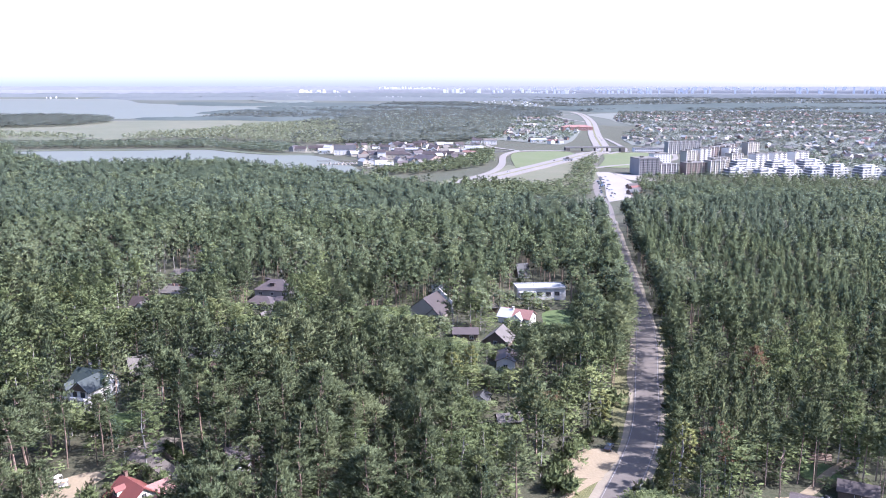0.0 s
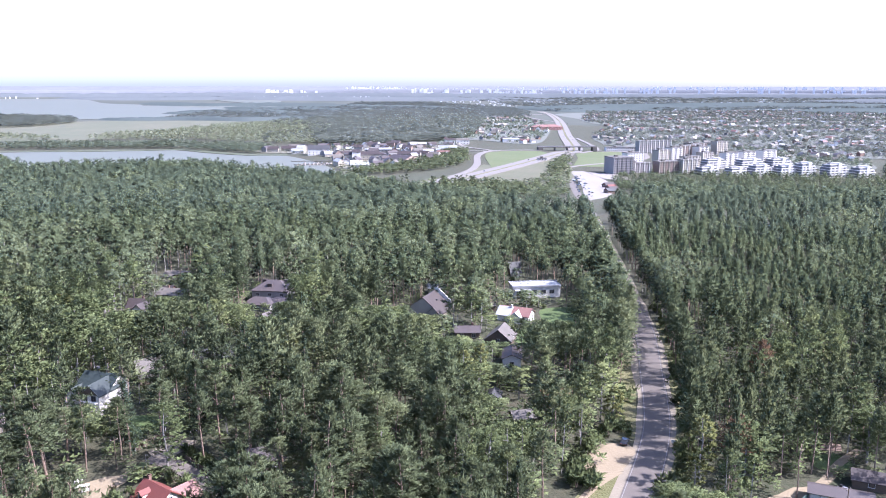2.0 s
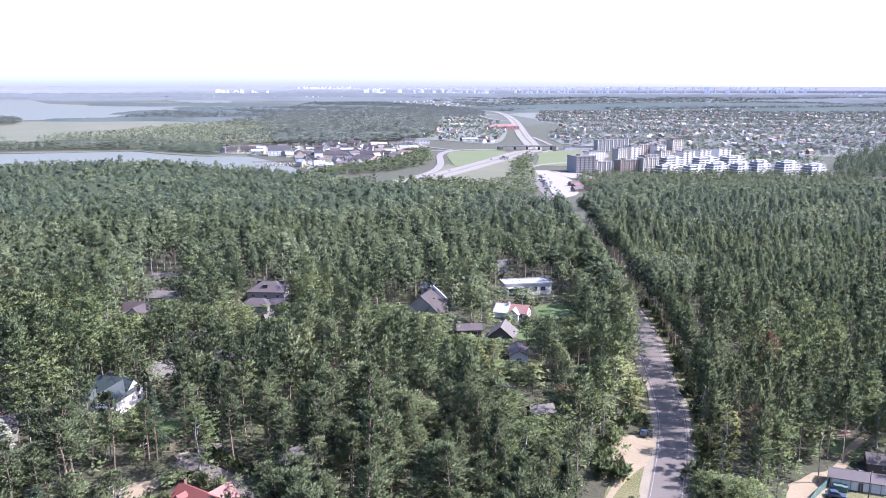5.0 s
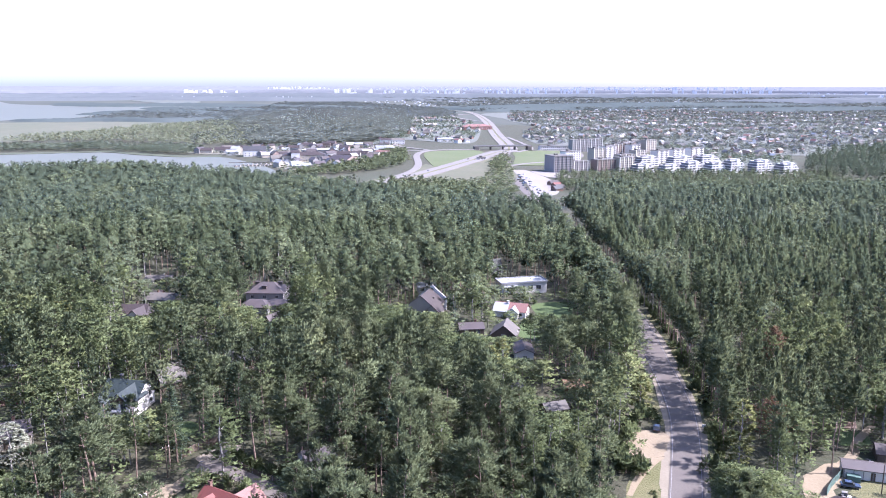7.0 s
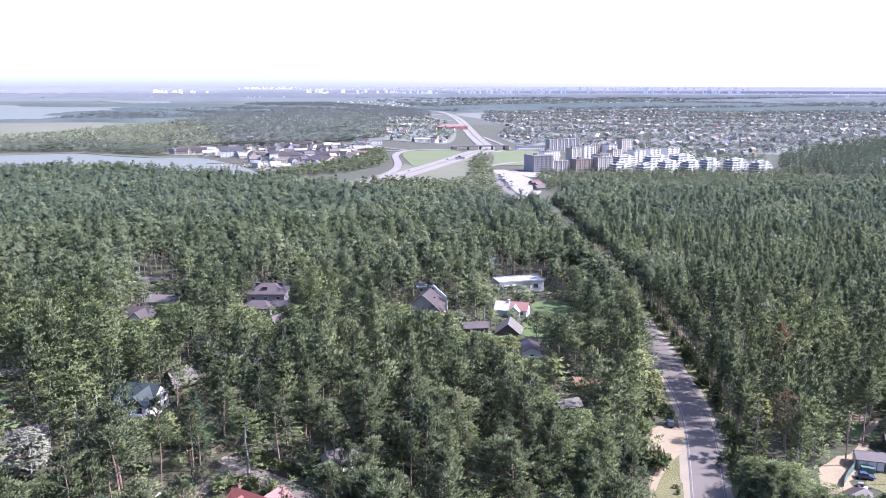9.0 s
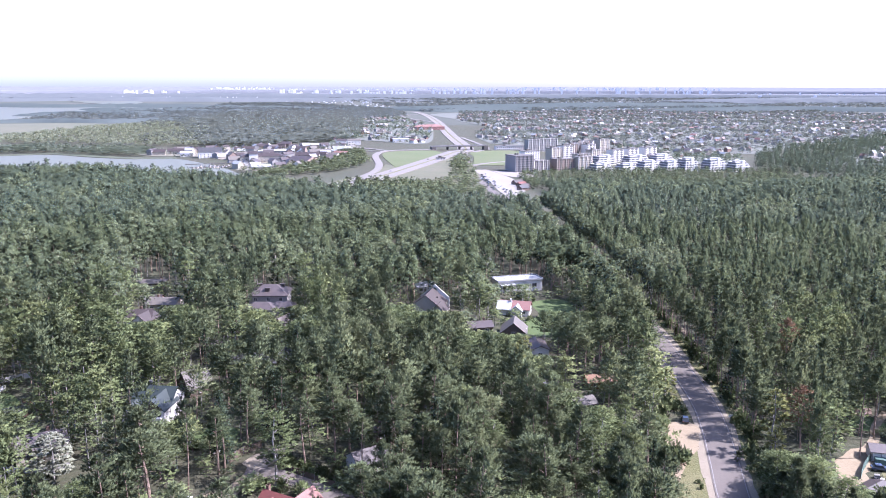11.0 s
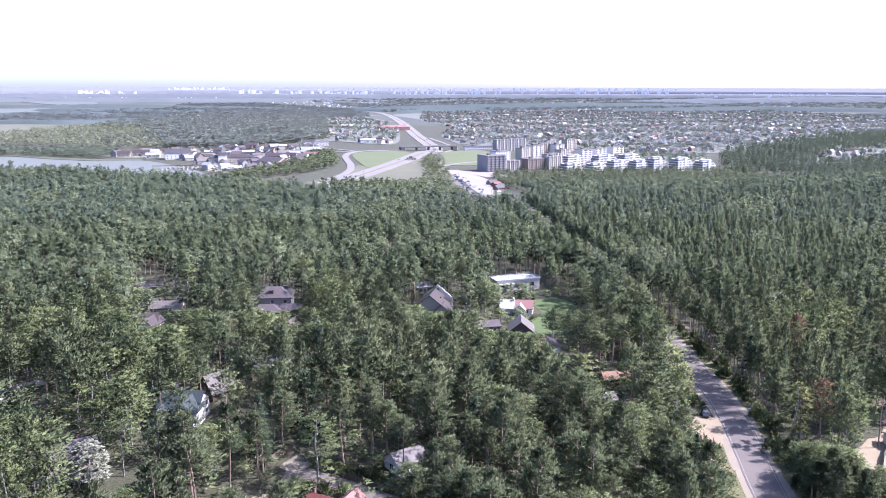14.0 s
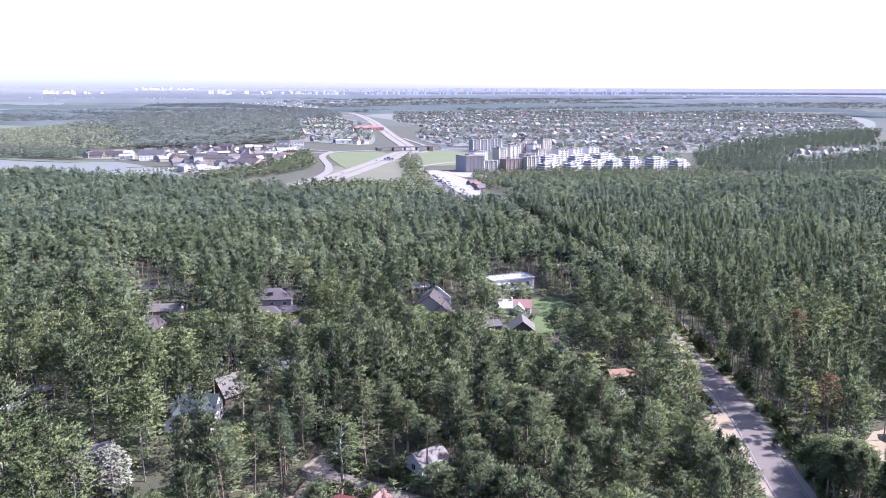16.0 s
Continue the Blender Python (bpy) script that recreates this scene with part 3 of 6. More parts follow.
def stem(seed, bare, girth=0.20, limbs=7, sides=6):
    """A tapered, slightly bent trunk 20 m high with limbs reaching into the crown, as a bmesh."""
    r = random.Random(seed)
    bm = bmesh.new()

    def tube(points, radii, n):
        rings = []
        for (x, y, z), w in zip(points, radii):
            rings.append([bm.verts.new((x + w * math.cos(2 * math.pi * i / n), y + w * math.sin(2 * math.pi * i / n), z)) for i in range(n)])
        for a, b in zip(rings, rings[1:]):
            for i in range(n):
                bm.faces.new((a[i], a[(i + 1) % n], b[(i + 1) % n], b[i]))
    bend = [(r.uniform(-.25, .25) * k / 2, r.uniform(-.25, .25) * k / 2, z) for k, z in enumerate((-0.4, 0.4, 6, 12, 18.6))]
    tube(bend, [girth * 1.4, girth, girth * 0.85, girth * 0.6, 0.05], sides)
    for k in range(limbs):
        z = 20 * (bare + (0.93 - bare) * (k + 0.5) / limbs)
        a, w = r.uniform(0, 6.28), 2.0 * (1 - (z / 20 - bare) / (1 - bare) * 0.8)
        tube([(0, 0, z), (math.cos(a) * w * .5, math.sin(a) * w * .5, z + .35), (math.cos(a) * w, math.sin(a) * w, z + 0.5)], [0.07, 0.05, 0.02], 3)
    return bm


def soup(name, tris, tone, mats, slots=None, soft=None, vary=0.0):
    """One mesh of loose triangles, with a tone per triangle."""
    n = len(tris)
    me = bpy.data.meshes.new(name)
    me.vertices.add(n * 3)
    me.loops.add(n * 3)
    me.polygons.add(n)
    me.vertices.foreach_set("co", np.ascontiguousarray(tris, np.float32).ravel())
    me.loops.foreach_set("vertex_index", np.arange(n * 3, dtype=np.int32))
    me.polygons.foreach_set("loop_start", np.arange(0, n * 3, 3, dtype=np.int32))
    if slots is not None:
        me.polygons.foreach_set("material_index", np.asarray(slots, np.int32))
    at = me.attributes.new("tone", "FLOAT", "FACE")
    at.data.foreach_set("value", np.asarray(tone, np.float32))
    if soft is not None:
        at = me.attributes.new("soft", "FLOAT_VECTOR", "FACE")
        at.data.foreach_set("vector", np.ascontiguousarray(soft, np.float32).ravel())
    if vary:
        at = me.attributes.new("vary", "FLOAT", "FACE")
        at.data.foreach_set("value", np.full(n, vary, np.float32))
    for m in mats:
        me.materials.append(m)
    me.update()
    return me


def plain_stem(top=12.0, w=0.17):
    """A three-sided trunk for the trees deep in the wood."""
    p = [(w * math.cos(a), w * math.sin(a), 0.0) for a in (0, 2.1, 4.2)] + [(w * .6 * math.cos(a), w * .6 * math.sin(a), top) for a in (0, 2.1, 4.2)]
    p = np.array(p)
    return np.array([[p[i], p[(i + 1) % 3], p[3 + (i + 1) % 3]] for i in range(3)] + [[p[i], p[3 + (i + 1) % 3], p[3 + i]] for i in range(3)])


def wood(name, px, py, h, wide, variants, leaf, bark, label, stems=True, seed=1, far=False, tone=None):
    """Many trees in one mesh: each takes one of the crowns, turned and scaled."""
    r = np.random.default_rng(seed)
    n = len(px)
    pick, turn = r.integers(0, len(variants), n), r.uniform(0, 2 * math.pi, n)
    tone = np.clip(r.normal(0.44, 0.17, n), 0.02, 0.9) if tone is None else tone
    z = height(px, py)
    lean = r.normal(0, 0.025, (n, 2))
    all_t, all_tone, all_slot, all_soft = [], [], [], []
    for k, base in enumerate(variants):
        i = np.nonzero(pick == k)[0]
        for (tri, nrm), slot in ((base, 0),) + ((((plain_stem(), np.ones((6, 3))), 1),) if stems else ()):
            c, s = np.cos(turn[i])[:, None, None], np.sin(turn[i])[:, None, None]
            w, hh = wide[i][:, None, None], (h[i] / 20)[:, None, None]
            x, y, zz = tri[None, :, :, 0], tri[None, :, :, 1], tri[None, :, :, 2] * hh
            X = (x * c - y * s) * w + px[i][:, None, None] + lean[i, 0][:, None, None] * zz
            Y = (x * s + y * c) * w + py[i][:, None, None] + lean[i, 1][:, None, None] * zz
            T = np.stack([X, Y, zz + z[i][:, None, None]], -1).reshape(-1, 3, 3)
            all_t.append(T)
            c, s = np.cos(turn[i])[:, None], np.sin(turn[i])[:, None]
            all_soft.append(np.stack([nrm[None, :, 0] * c - nrm[None, :, 1] * s, nrm[None, :, 0] * s + nrm[None, :, 1] * c, np.repeat(nrm[None, :, 2], len(i), 0)], -1).reshape(-1, 3))
            all_tone.append(np.repeat(tone[i], len(tri)))
            all_slot.append(np.full(len(T), slot, np.int32))
    T = np.concatenate(all_t)
    if far:
        T = recede(T.reshape(-1, 3)).reshape(-1, 3, 3)
    me = soup(name, T, np.concatenate(all_tone), [leaf, bark] if stems else [leaf], np.concatenate(all_slot), np.concatenate(all_soft))
    return tagged(new(name, me), label, "trees", kind="stuff")


# Places of the trees, and what grows there.
fx, fy = np.concatenate([np.stack(scatter(p, 6.0 if s == 1 else 5.6, s)) for p, s in ((EDGE, 1), (EAST, 2), (EAST_FAR, 3))], 1)
for y0, y1, offs in ((225, 545, (7.9, 10.6, -7.3, -10.4)), (128, 225, (8.4, 10.8))):     # closer rows of trees hem in the road
    hem = ROAD[(ROAD[:, 1] > y0) & (ROAD[:, 1] < y1)]
    hn = normals_of(hem)
    for off in offs:
        h = hem + hn * (off + rng.uniform(-.5, .8, len(hem)) * np.sign(off))[:, None] + rng.uniform(-1, 1, hem.shape) * (0.4, 1)
        fx, fy = np.concatenate([fx, h[:, 0]]), np.concatenate([fy, h[:, 1]])
dist = np.hypot(fx - CENTRE[0], fy - CENTRE[1])
k = (dist > 95) & ((dist < 520) | (rng.random(len(fx)) < 0.8)) & inside(fx, fy, VIEW_REACH) & (fy > 60)
fx, fy, dist = fx[k], fy[k], dist[k]
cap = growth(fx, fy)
ftall = np.clip(rng.normal(18.2, 1, len(fx)) + rng.normal(0, 1, len(fx)) * np.where(fx > 90, 1.8, np.where(fy > 400, 2.2, 2.9)), 10.5, 25) + 1.2 * (fx > 90) - 9.0 * ramp(556, 600, fy) * (fx > 150)
mixwood = patch_noise(fx, fy, 90, 5) + 0.09 * ((fx < -10) & (fy < 420)) + 0.22 * ((fx < -75) & (fy > 240) & (fy < 420))
ftall = ftall + 3.2 * (patch_noise(fx, fy, 34, 11) - 0.5)
low = cap < ftall
broad = (rng.random(len(fx)) < ramp(0.62, 0.86, mixwood) * 0.85 + 0.04) | (low & (rng.random(len(fx)) < 0.6))
spruce = ~broad & (rng.random(len(fx)) < np.where(fx < 60, 0.045, 0.015))
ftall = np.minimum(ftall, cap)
k = (ftall > 2.2) & ~((ftall < 9) & (rng.random(len(fx)) < 0.35))
fx, fy, dist, ftall, broad, spruce, low = fx[k], fy[k], dist[k], ftall[k], broad[k], spruce[k], low[k]
fwide = np.clip(rng.normal(1.12, 0.22, len(fx)), 0.7, 1.7) * np.where(ftall < 12, 0.45 + 0.045 * ftall, 1.0) * np.where(beside(fx, fy, ROAD[::3]) > 0, 0.84, 1.0)

# Nearest of all: trees of their own.
NEAR_CROWN = {"pine": (9, 6, 4, 10, 0.57, 0.145), "slim": (10, 5, 4, 10, 0.53, 0.138), "broad": (11, 6, 4, 10, 0.39, 0.165), "spruce": (18, 6, 3, 5, 0.65, 0.17)}   # whorls, boughs, tufts, blades, length, width
WOOD_CROWN = {310: {"pine": (8, 5, 3, 6, 0.78, 0.215), "slim": (9, 4, 3, 5, 0.78, 0.22), "broad": (8, 4, 3, 5, 0.70, 0.29), "spruce": (12, 4, 2, 4, 0.9, 0.26)},
              480: {"pine": (7, 5, 1, 6, 1.1, 0.38), "slim": (8, 4, 2, 3, 1.05, 0.35), "broad": (8, 4, 1, 5, 1.08, 0.46), "spruce": (10, 4, 1, 4, 1.2, 0.36)},
              700: {"pine": (5, 4, 1, 4, 1.65, 0.60), "slim": (6, 4, 1, 3, 1.6, 0.56), "broad": (5, 4, 1, 4, 1.6, 0.68), "spruce": (8, 4, 1, 3, 1.5, 0.5)},
              2000: {"pine": (5, 3, 1, 3, 2.3, 0.90), "slim": (5, 3, 1, 3, 2.2, 0.85), "broad": (5, 3, 1, 3, 2.1, 1.0), "spruce": (6, 3, 1, 2, 2.0, 0.8)}}
KINDS = {
    "pine": ("pine_tree", NEEDLES, PINE_BARK, "tall Scots pine with a bare reddish trunk and ragged crown", 0.45),
    "slim": ("pine_tree", NEEDLES, PINE_BARK, "slender plantation pine with a pointed green crown", 0.4),
    "broad": ("broadleaf_tree", LEAVES, BIRCH_BARK, "leafy birch with a pale trunk and loose green crown", 0.28),
    "spruce": ("spruce_tree", SPRUCE, PINE_BARK, "dark narrow spruce with drooping branches to the ground", 0.12)}


def single(kind, seed, leaf=None, label="", full=1.0, puffs=0):
    name, mat, bark, text, bare = KINDS[kind]
    tree = thing(name, label or text, "tree", (0, 0, 0), group="" if label else f"{kind} trees of the wood")
    t = new("trunk", bpy.data.meshes.new("trunk"))
    bm = stem(seed, bare)
    bm.to_mesh(t.data)
    bm.free()
    t.data.materials.append(bark)
    t.parent = tree
    whorls, boughs, tufts, per, length, width = NEAR_CROWN[kind]
    c, soft = crown(kind, whorls, boughs, tufts, round(per * full), length, width, seed, 0.0, 0.2, 0.5)
    if puffs:
        c, soft = rounded(puffs, 20 if puffs > 100 else 36, 0.5 if puffs > 100 else 0.75, 0.2 if puffs > 100 else 0.26, seed, 3.6, 0.2)
    o = new("crown", soup("crown", c, np.full(len(c), 0.10 + 0.22 * ((seed * 0.37) % 1)), [leaf or mat], soft=soft, vary=0.5))
    o.parent = tree
    return tree


order = np.argsort(dist)
seen_near = inside(fx, fy, NEAR_VIEW)
own = np.zeros(len(fx), bool)
slim = ~broad & ~spruce & (beside(fx, fy, ROAD[::3]) > 0)
pine = ~broad & ~spruce & ~slim
for flag, many in ((pine, 170), (slim, 60), (broad, 80), (spruce, 22)):
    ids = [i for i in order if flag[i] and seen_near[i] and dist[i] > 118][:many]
    own[ids] = True
stock = {kind: [single(kind, s + 10 * len(kind)) for s in range(n)] for kind, n in (("pine", 7), ("slim", 5), ("broad", 5), ("spruce", 3))}
used, first = {kind: 0 for kind in stock}, []
for i in np.nonzero(own)[0]:
    kind = "broad" if broad[i] else "spruce" if spruce[i] else "slim" if slim[i] else "pine"
    m = pose(fx[i], fy[i], float(height(fx[i], fy[i])), rng.normal(0, 1.2), rng.normal(0, 1.2), rng.uniform(0, 360)) @ Matrix.Diagonal((fwide[i], fwide[i], ftall[i] / 20, 1))
    n = used[kind]
    used[kind] += 1
    if n < len(stock[kind]):
        first.append((stock[kind][n], m))
    else:
        copy_thing(stock[kind][n % len(stock[kind])], m)
for tree, m in first:
    tree.matrix_world = m

# The rest of the wood, in four depths that run into one another.
deep = dist + np.random.default_rng(8).normal(0, 22, len(dist))
WOOD_TEXT = {"pine": "dense wood of tall green pines", "slim": "dense plantation of slender green pines", "broad": "leafy birches and maples among the pines", "spruce": "dark spruces among the pines"}
# Far trees take the leaf colours that have haze mixed in.
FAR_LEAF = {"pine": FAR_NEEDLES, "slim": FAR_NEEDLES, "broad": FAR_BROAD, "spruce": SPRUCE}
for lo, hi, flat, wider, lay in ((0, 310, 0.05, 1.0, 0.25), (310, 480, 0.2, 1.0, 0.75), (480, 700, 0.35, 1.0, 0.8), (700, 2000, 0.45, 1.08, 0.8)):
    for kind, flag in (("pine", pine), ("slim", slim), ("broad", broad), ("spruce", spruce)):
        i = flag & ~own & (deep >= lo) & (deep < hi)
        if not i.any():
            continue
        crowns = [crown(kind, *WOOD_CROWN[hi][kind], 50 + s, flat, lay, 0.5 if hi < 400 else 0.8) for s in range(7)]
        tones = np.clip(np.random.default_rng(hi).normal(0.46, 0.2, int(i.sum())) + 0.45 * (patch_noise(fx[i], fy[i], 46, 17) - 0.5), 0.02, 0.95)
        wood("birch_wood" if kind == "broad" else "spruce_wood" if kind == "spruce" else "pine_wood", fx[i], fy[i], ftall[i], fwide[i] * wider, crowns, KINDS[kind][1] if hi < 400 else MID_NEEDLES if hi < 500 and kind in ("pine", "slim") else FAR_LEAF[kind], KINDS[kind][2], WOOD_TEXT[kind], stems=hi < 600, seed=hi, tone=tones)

# Shrubs and saplings under the trees.
ux, uy = np.concatenate([np.stack(scatter(p, 4.6, q)) for p, q in ((EDGE, 61), (EAST, 62))], 1)
k = (uy > 120) & (uy < 340) & inside(ux, uy, VIEW_REACH)
ux, uy = ux[k], uy[k]
room = growth(ux, uy)
k = (room > 0.9) & (rng.random(len(ux)) < 0.85)
ux, uy, room = ux[k], uy[k], room[k]
yx, yy = scatter([(84, 163), (96, 165), (106, 169), (118, 180), (128, 174), (140, 185), (124, 202), (90, 186)], 3.2, 63)
k = (np.abs(beside(yx, yy, spline([(96, 158), (104, 163), (112, 171), (122, 178)], 3))) > 2.5) & (np.hypot(yx - 110, yy - 172) > 5)
nu = len(ux)
ux, uy = np.concatenate([ux, yx[k]]), np.concatenate([uy, yy[k]])
uh, uw = rng.uniform(2.0, 7.0, len(ux)), rng.uniform(.45, .9, len(ux))
uh[nu:] += 3.0
uh[:nu] = np.minimum(uh[:nu], room)
wood("undergrowth", ux, uy, uh, uw, [rounded(13, 4, 1.5, 0.55, 90 + s) for s in range(4)], LEAVES, BIRCH_BARK, "shrubs and saplings under the pines", stems=False, seed=77)


# ---- the lake, the interchange and the fields beyond the wood ----
PALE_ASPHALT = patchy("bleached_asphalt", (0.140, 0.124, 0.108), (0.158, 0.140, 0.122), (0.114, 0.102, 0.090), 0.02, 0.4, 0.9, 0.1, 0.02)
CONCRETE_PALE = patchy("pale_concrete", (0.190, 0.168, 0.146), (0.212, 0.188, 0.164), (0.155, 0.138, 0.122), 0.02, 0.3, 0.9, 0.1, 0.02)
PLAZA = patchy("trodden_ground", (0.135, 0.122, 0.088), (0.160, 0.144, 0.112), (0.085, 0.092, 0.050), 0.02, 0.2, 0.95, 0.2, 0.1)
FIELD = patchy("field_grass", (0.058, 0.080, 0.020), (0.074, 0.090, 0.030), (0.090, 0.090, 0.044), 0.02, 0.2, 1.0, 0.3, 0.1)
EARTH = patchy("bare_earth", (0.082, 0.078, 0.044), (0.104, 0.092, 0.058), (0.058, 0.068, 0.030), 0.02, 0.2, 1.0, 0.2, 0.1)
plot("lake", [(-720, 1260), (-660, 1325), (-579, 1342), (-493, 1344), (-409, 1358), (-350, 1368), (-280, 1301), (-210, 1252), (-150, 1246), (-95, 1135), (-66, 1045),
              (-60, 985), (-110, 1000), (-240, 1012), (-420, 985), (-500, 1078), (-560, 1115), (-650, 1185)], 0.35, WATER, "calm grey-green lake behind the wood", "lake", "structure", step=30)
SHORE = spline([(-1150, 1335), (-900, 1349), (-579, 1348), (-409, 1364), (-345, 1376), (-272, 1308), (-205, 1260), (-150, 1252)], 25)
ribbon("reed_bank", SHORE, -24, 2, 0.5, REED, "pale reed bank along the lake", "reeds", skirt=0.4, wobble=5)
plot("meadow", [(-1500, 1650), (-830, 1640), (-640, 1600), (-480, 1790), (-340, 2100), (-390, 2400), (-530, 2540), (-690, 2520), (-910, 2540), (-1250, 2300)], 0.5, MEADOW, "pale green marsh meadow", "meadow", step=40)
HIGHWAY = spline([(-40, 770), (20, 830), (70, 882), (130, 980), (222, 1150), (292, 1290), (338, 1380), (417, 1787), (571, 2545), (675, 3170), (700, 3500)], 14)
plot("meadow", [(45, 905), (110, 1000), (140, 1090), (140, 1040), (260, 1200), (250, 1020), (205, 880), (150, 840), (95, 830), (30, 850)], 0.2, EARTH, "bare earth beside the highway", "bare ground", step=15)
plot("grass_field", [(145, 1050), (160, 1230), (185, 1300), (262, 1325), (262, 1240), (200, 1090)], 0.5, FIELD, "green field inside the slip road", "field", step=15)
plot("grass_field", [(262, 1075), (300, 1200), (325, 1300), (380, 1345), (440, 1345), (415, 1240), (330, 1090)], 0.5, FIELD, "green field beside the junction", "field", step=15)
ribbon("highway", HIGHWAY, -15, -2, 0.9, PALE_ASPHALT, "pale sunlit highway carriageway", "highway", skirt=1.2, far=True)
ribbon("highway", HIGHWAY, 2, 15, 0.9, PALE_ASPHALT, "pale sunlit highway carriageway", "highway", skirt=1.2, far=True)
ribbon("median", HIGHWAY, -1.6, 1.6, 0.8, ROUGH_GRASS, "narrow grass median of the highway", "median", skirt=1.0, far=True)
ribbon("slip_road", spline([(40, 860), (100, 975), (128, 1075), (150, 1236), (182, 1316), (230, 1338), (275, 1346)], 14), -5, 5, 0.8, PALE_ASPHALT, "pale slip road curving to the bridge", "slip road", skirt=1.0)
ribbon("slip_road", spline([(420, 1700), (400, 1500), (385, 1400), (365, 1358), (330, 1300)], 14), -4, 4, 0.85, PALE_ASPHALT, "pale slip road beside the highway", "slip road", skirt=1.0)
ribbon("slip_road", spline([(250, 1060), (300, 1110), (355, 1150), (420, 1235), (450, 1340)], 14), -4, 4, 0.7, PALE_ASPHALT, "pale road round the field", "slip road", skirt=1.0)
ribbon("slip_road", spline([(560, 2400), (520, 2700), (545, 3000), (640, 3150)], 30), -6, 6, 0.9, PALE_ASPHALT, "pale road beside the highway", "slip road", skirt=1.0, far=True)
ribbon("side_road", spline([(360, 1354), (440, 1358), (520, 1420), (640, 1470)], 14), -5, 5, 0.8, PALE_ASPHALT, "pale road to the housing blocks", "street", skirt=1.0)
ribbon("side_road", spline([(100, 1330), (182, 1318), (150, 1400), (140, 1500)], 14), -4, 4, 0.8, PALE_ASPHALT, "pale road past the fields", "street", skirt=1.0)
plot("parking_lot", [(186, 700), (200, 770), (222, 870), (245, 1010), (262, 1015), (262, 900), (238, 800), (215, 740)], 0.3, CONCRETE_PALE, "pale concrete parking lot beside the road", "parking lot", step=15)
plot("yard", [(265, 1000), (300, 985), (300, 930), (268, 930)], 0.4, CONCRETE_PALE, "pale concrete yard below a tall block", "yard", step=10)

# The bridge over the highway.
bridge = thing("bridge", "long grey concrete road bridge over the highway", "bridge", (318, 1350, float(height(318, 1350))), 3)
part("deck", boxed(-52, 52, -5, 5, 6.0, 7.2, bevel=0.1), CONCRETE, bridge)
for s in (-1, 1):
    part("railing", boxed(-52, 52, s * 4.8 - 0.1, s * 4.8 + 0.1, 7.2, 8.2), GREY_WALL, bridge, "grey bridge railing")
    part("abutment", boxed(s * 48 - 4, s * 48 + 4, -5.5, 5.5, -1, 6.0, bevel=0.2), CONCRETE, bridge)
for x in (-22, 0, 22):
    part("pillar", boxed(x - 0.8, x + 0.8, -4, 4, -1, 6.0, bevel=0.1), CONCRETE, bridge)


# ---- houses: a general kind with its parts ----
def gable(bm, w, d, h, over=0.4, thick=0.22, hip=0.0):
    """A pitched roof with its ridge along x, over a plan w by d, with thickness; hip draws the ridge's ends in."""
    x, y, r = w / 2 + over, d / 2 + over, max(0.0, w / 2 + over - hip)
    drop = -over * h / (d / 2)
    pts = [(-x, -y, drop), (x, -y, drop), (x, y, drop), (-x, y, drop), (-r, 0, h), (r, 0, h)]
    lo = [bm.verts.new(p) for p in pts]
    hi = [bm.verts.new((p[0], p[1], p[2] + thick)) for p in pts]
    quads = [(0, 1, 5, 4), (2, 3, 4, 5)] + ([(1, 2, 5), (3, 0, 4)] if hip > 0.01 else [])
    for q in quads:
        bm.faces.new([hi[i] for i in q])
        bm.faces.new([lo[i] for i in reversed(q)])
    rim = [(0, 1), (1, 2), (2, 3), (3, 0)] if hip > 0.01 else [(0, 1), (2, 3), (1, 5), (5, 2), (3, 4), (4, 0)]
    for a, b in rim:
        bm.faces.new((lo[a], lo[b], hi[b], hi[a]))
    return bm


def body(w, d, h, peak=0.0, sunk=1.5):
    """Walls w by d, h high, with gable triangles up to the peak along x."""
    bm = bmesh.new()
    x, y = w / 2, d / 2
    pts = [(-x, -y), (x, -y), (x, y), (-x, y)]
    lo = [bm.verts.new((*p, -sunk)) for p in pts]
    hi = [bm.verts.new((*p, h)) for p in pts]
    for i in (0, 2):
        bm.faces.new((lo[i], lo[i + 1], hi[i + 1], hi[i]))if i == 0 else bm.faces.new((lo[2], lo[3], hi[3], hi[2]))
    if peak:
        a, b = bm.verts.new((x, 0, h + peak)), bm.verts.new((-x, 0, h + peak))
        bm.faces.new((lo[1], lo[2], hi[2], a, hi[1]))
        bm.faces.new((lo[3], lo[0], hi[0], b, hi[3]))
        bm.faces.new((hi[0], hi[1], a, b))
        bm.faces.new((hi[2], hi[3], b, a))
    else:
        bm.faces.new((lo[1], lo[2], hi[2], hi[1]))
        bm.faces.new((lo[3], lo[0], hi[0], hi[3]))
        bm.faces.new(hi)
    return bm


def window(parent, x, y, z, w, h, face, frame_mat=None):
    """A window proud of its wall by a few centimetres: frame with a pane in it. face: s, n, e, w."""
    f = new("window", None)
    f.parent = parent
    f.matrix_local = pose(x, y, z, 0, 0, {"s": 0, "e": 90, "n": 180, "w": 270}[face])
    bm = bmesh.new()
    for a in ((-w / 2 - .08, w / 2 + .08, -.06, .05, h, h + .1), (-w / 2 - .12, w / 2 + .12, -.12, .05, -.1, 0), (-w / 2 - .08, -w / 2, -.06, .05, 0, h), (w / 2, w / 2 + .08, -.06, .05, 0, h), (-.03, .03, -.05, .05, 0, h)):
        box(bm, *a)
    part("window_frame", bm, frame_mat or WHITE_WALL, f)
    part("pane", boxed(-w / 2, w / 2, -.02, .03, 0, h), GLASS, f)
    return f


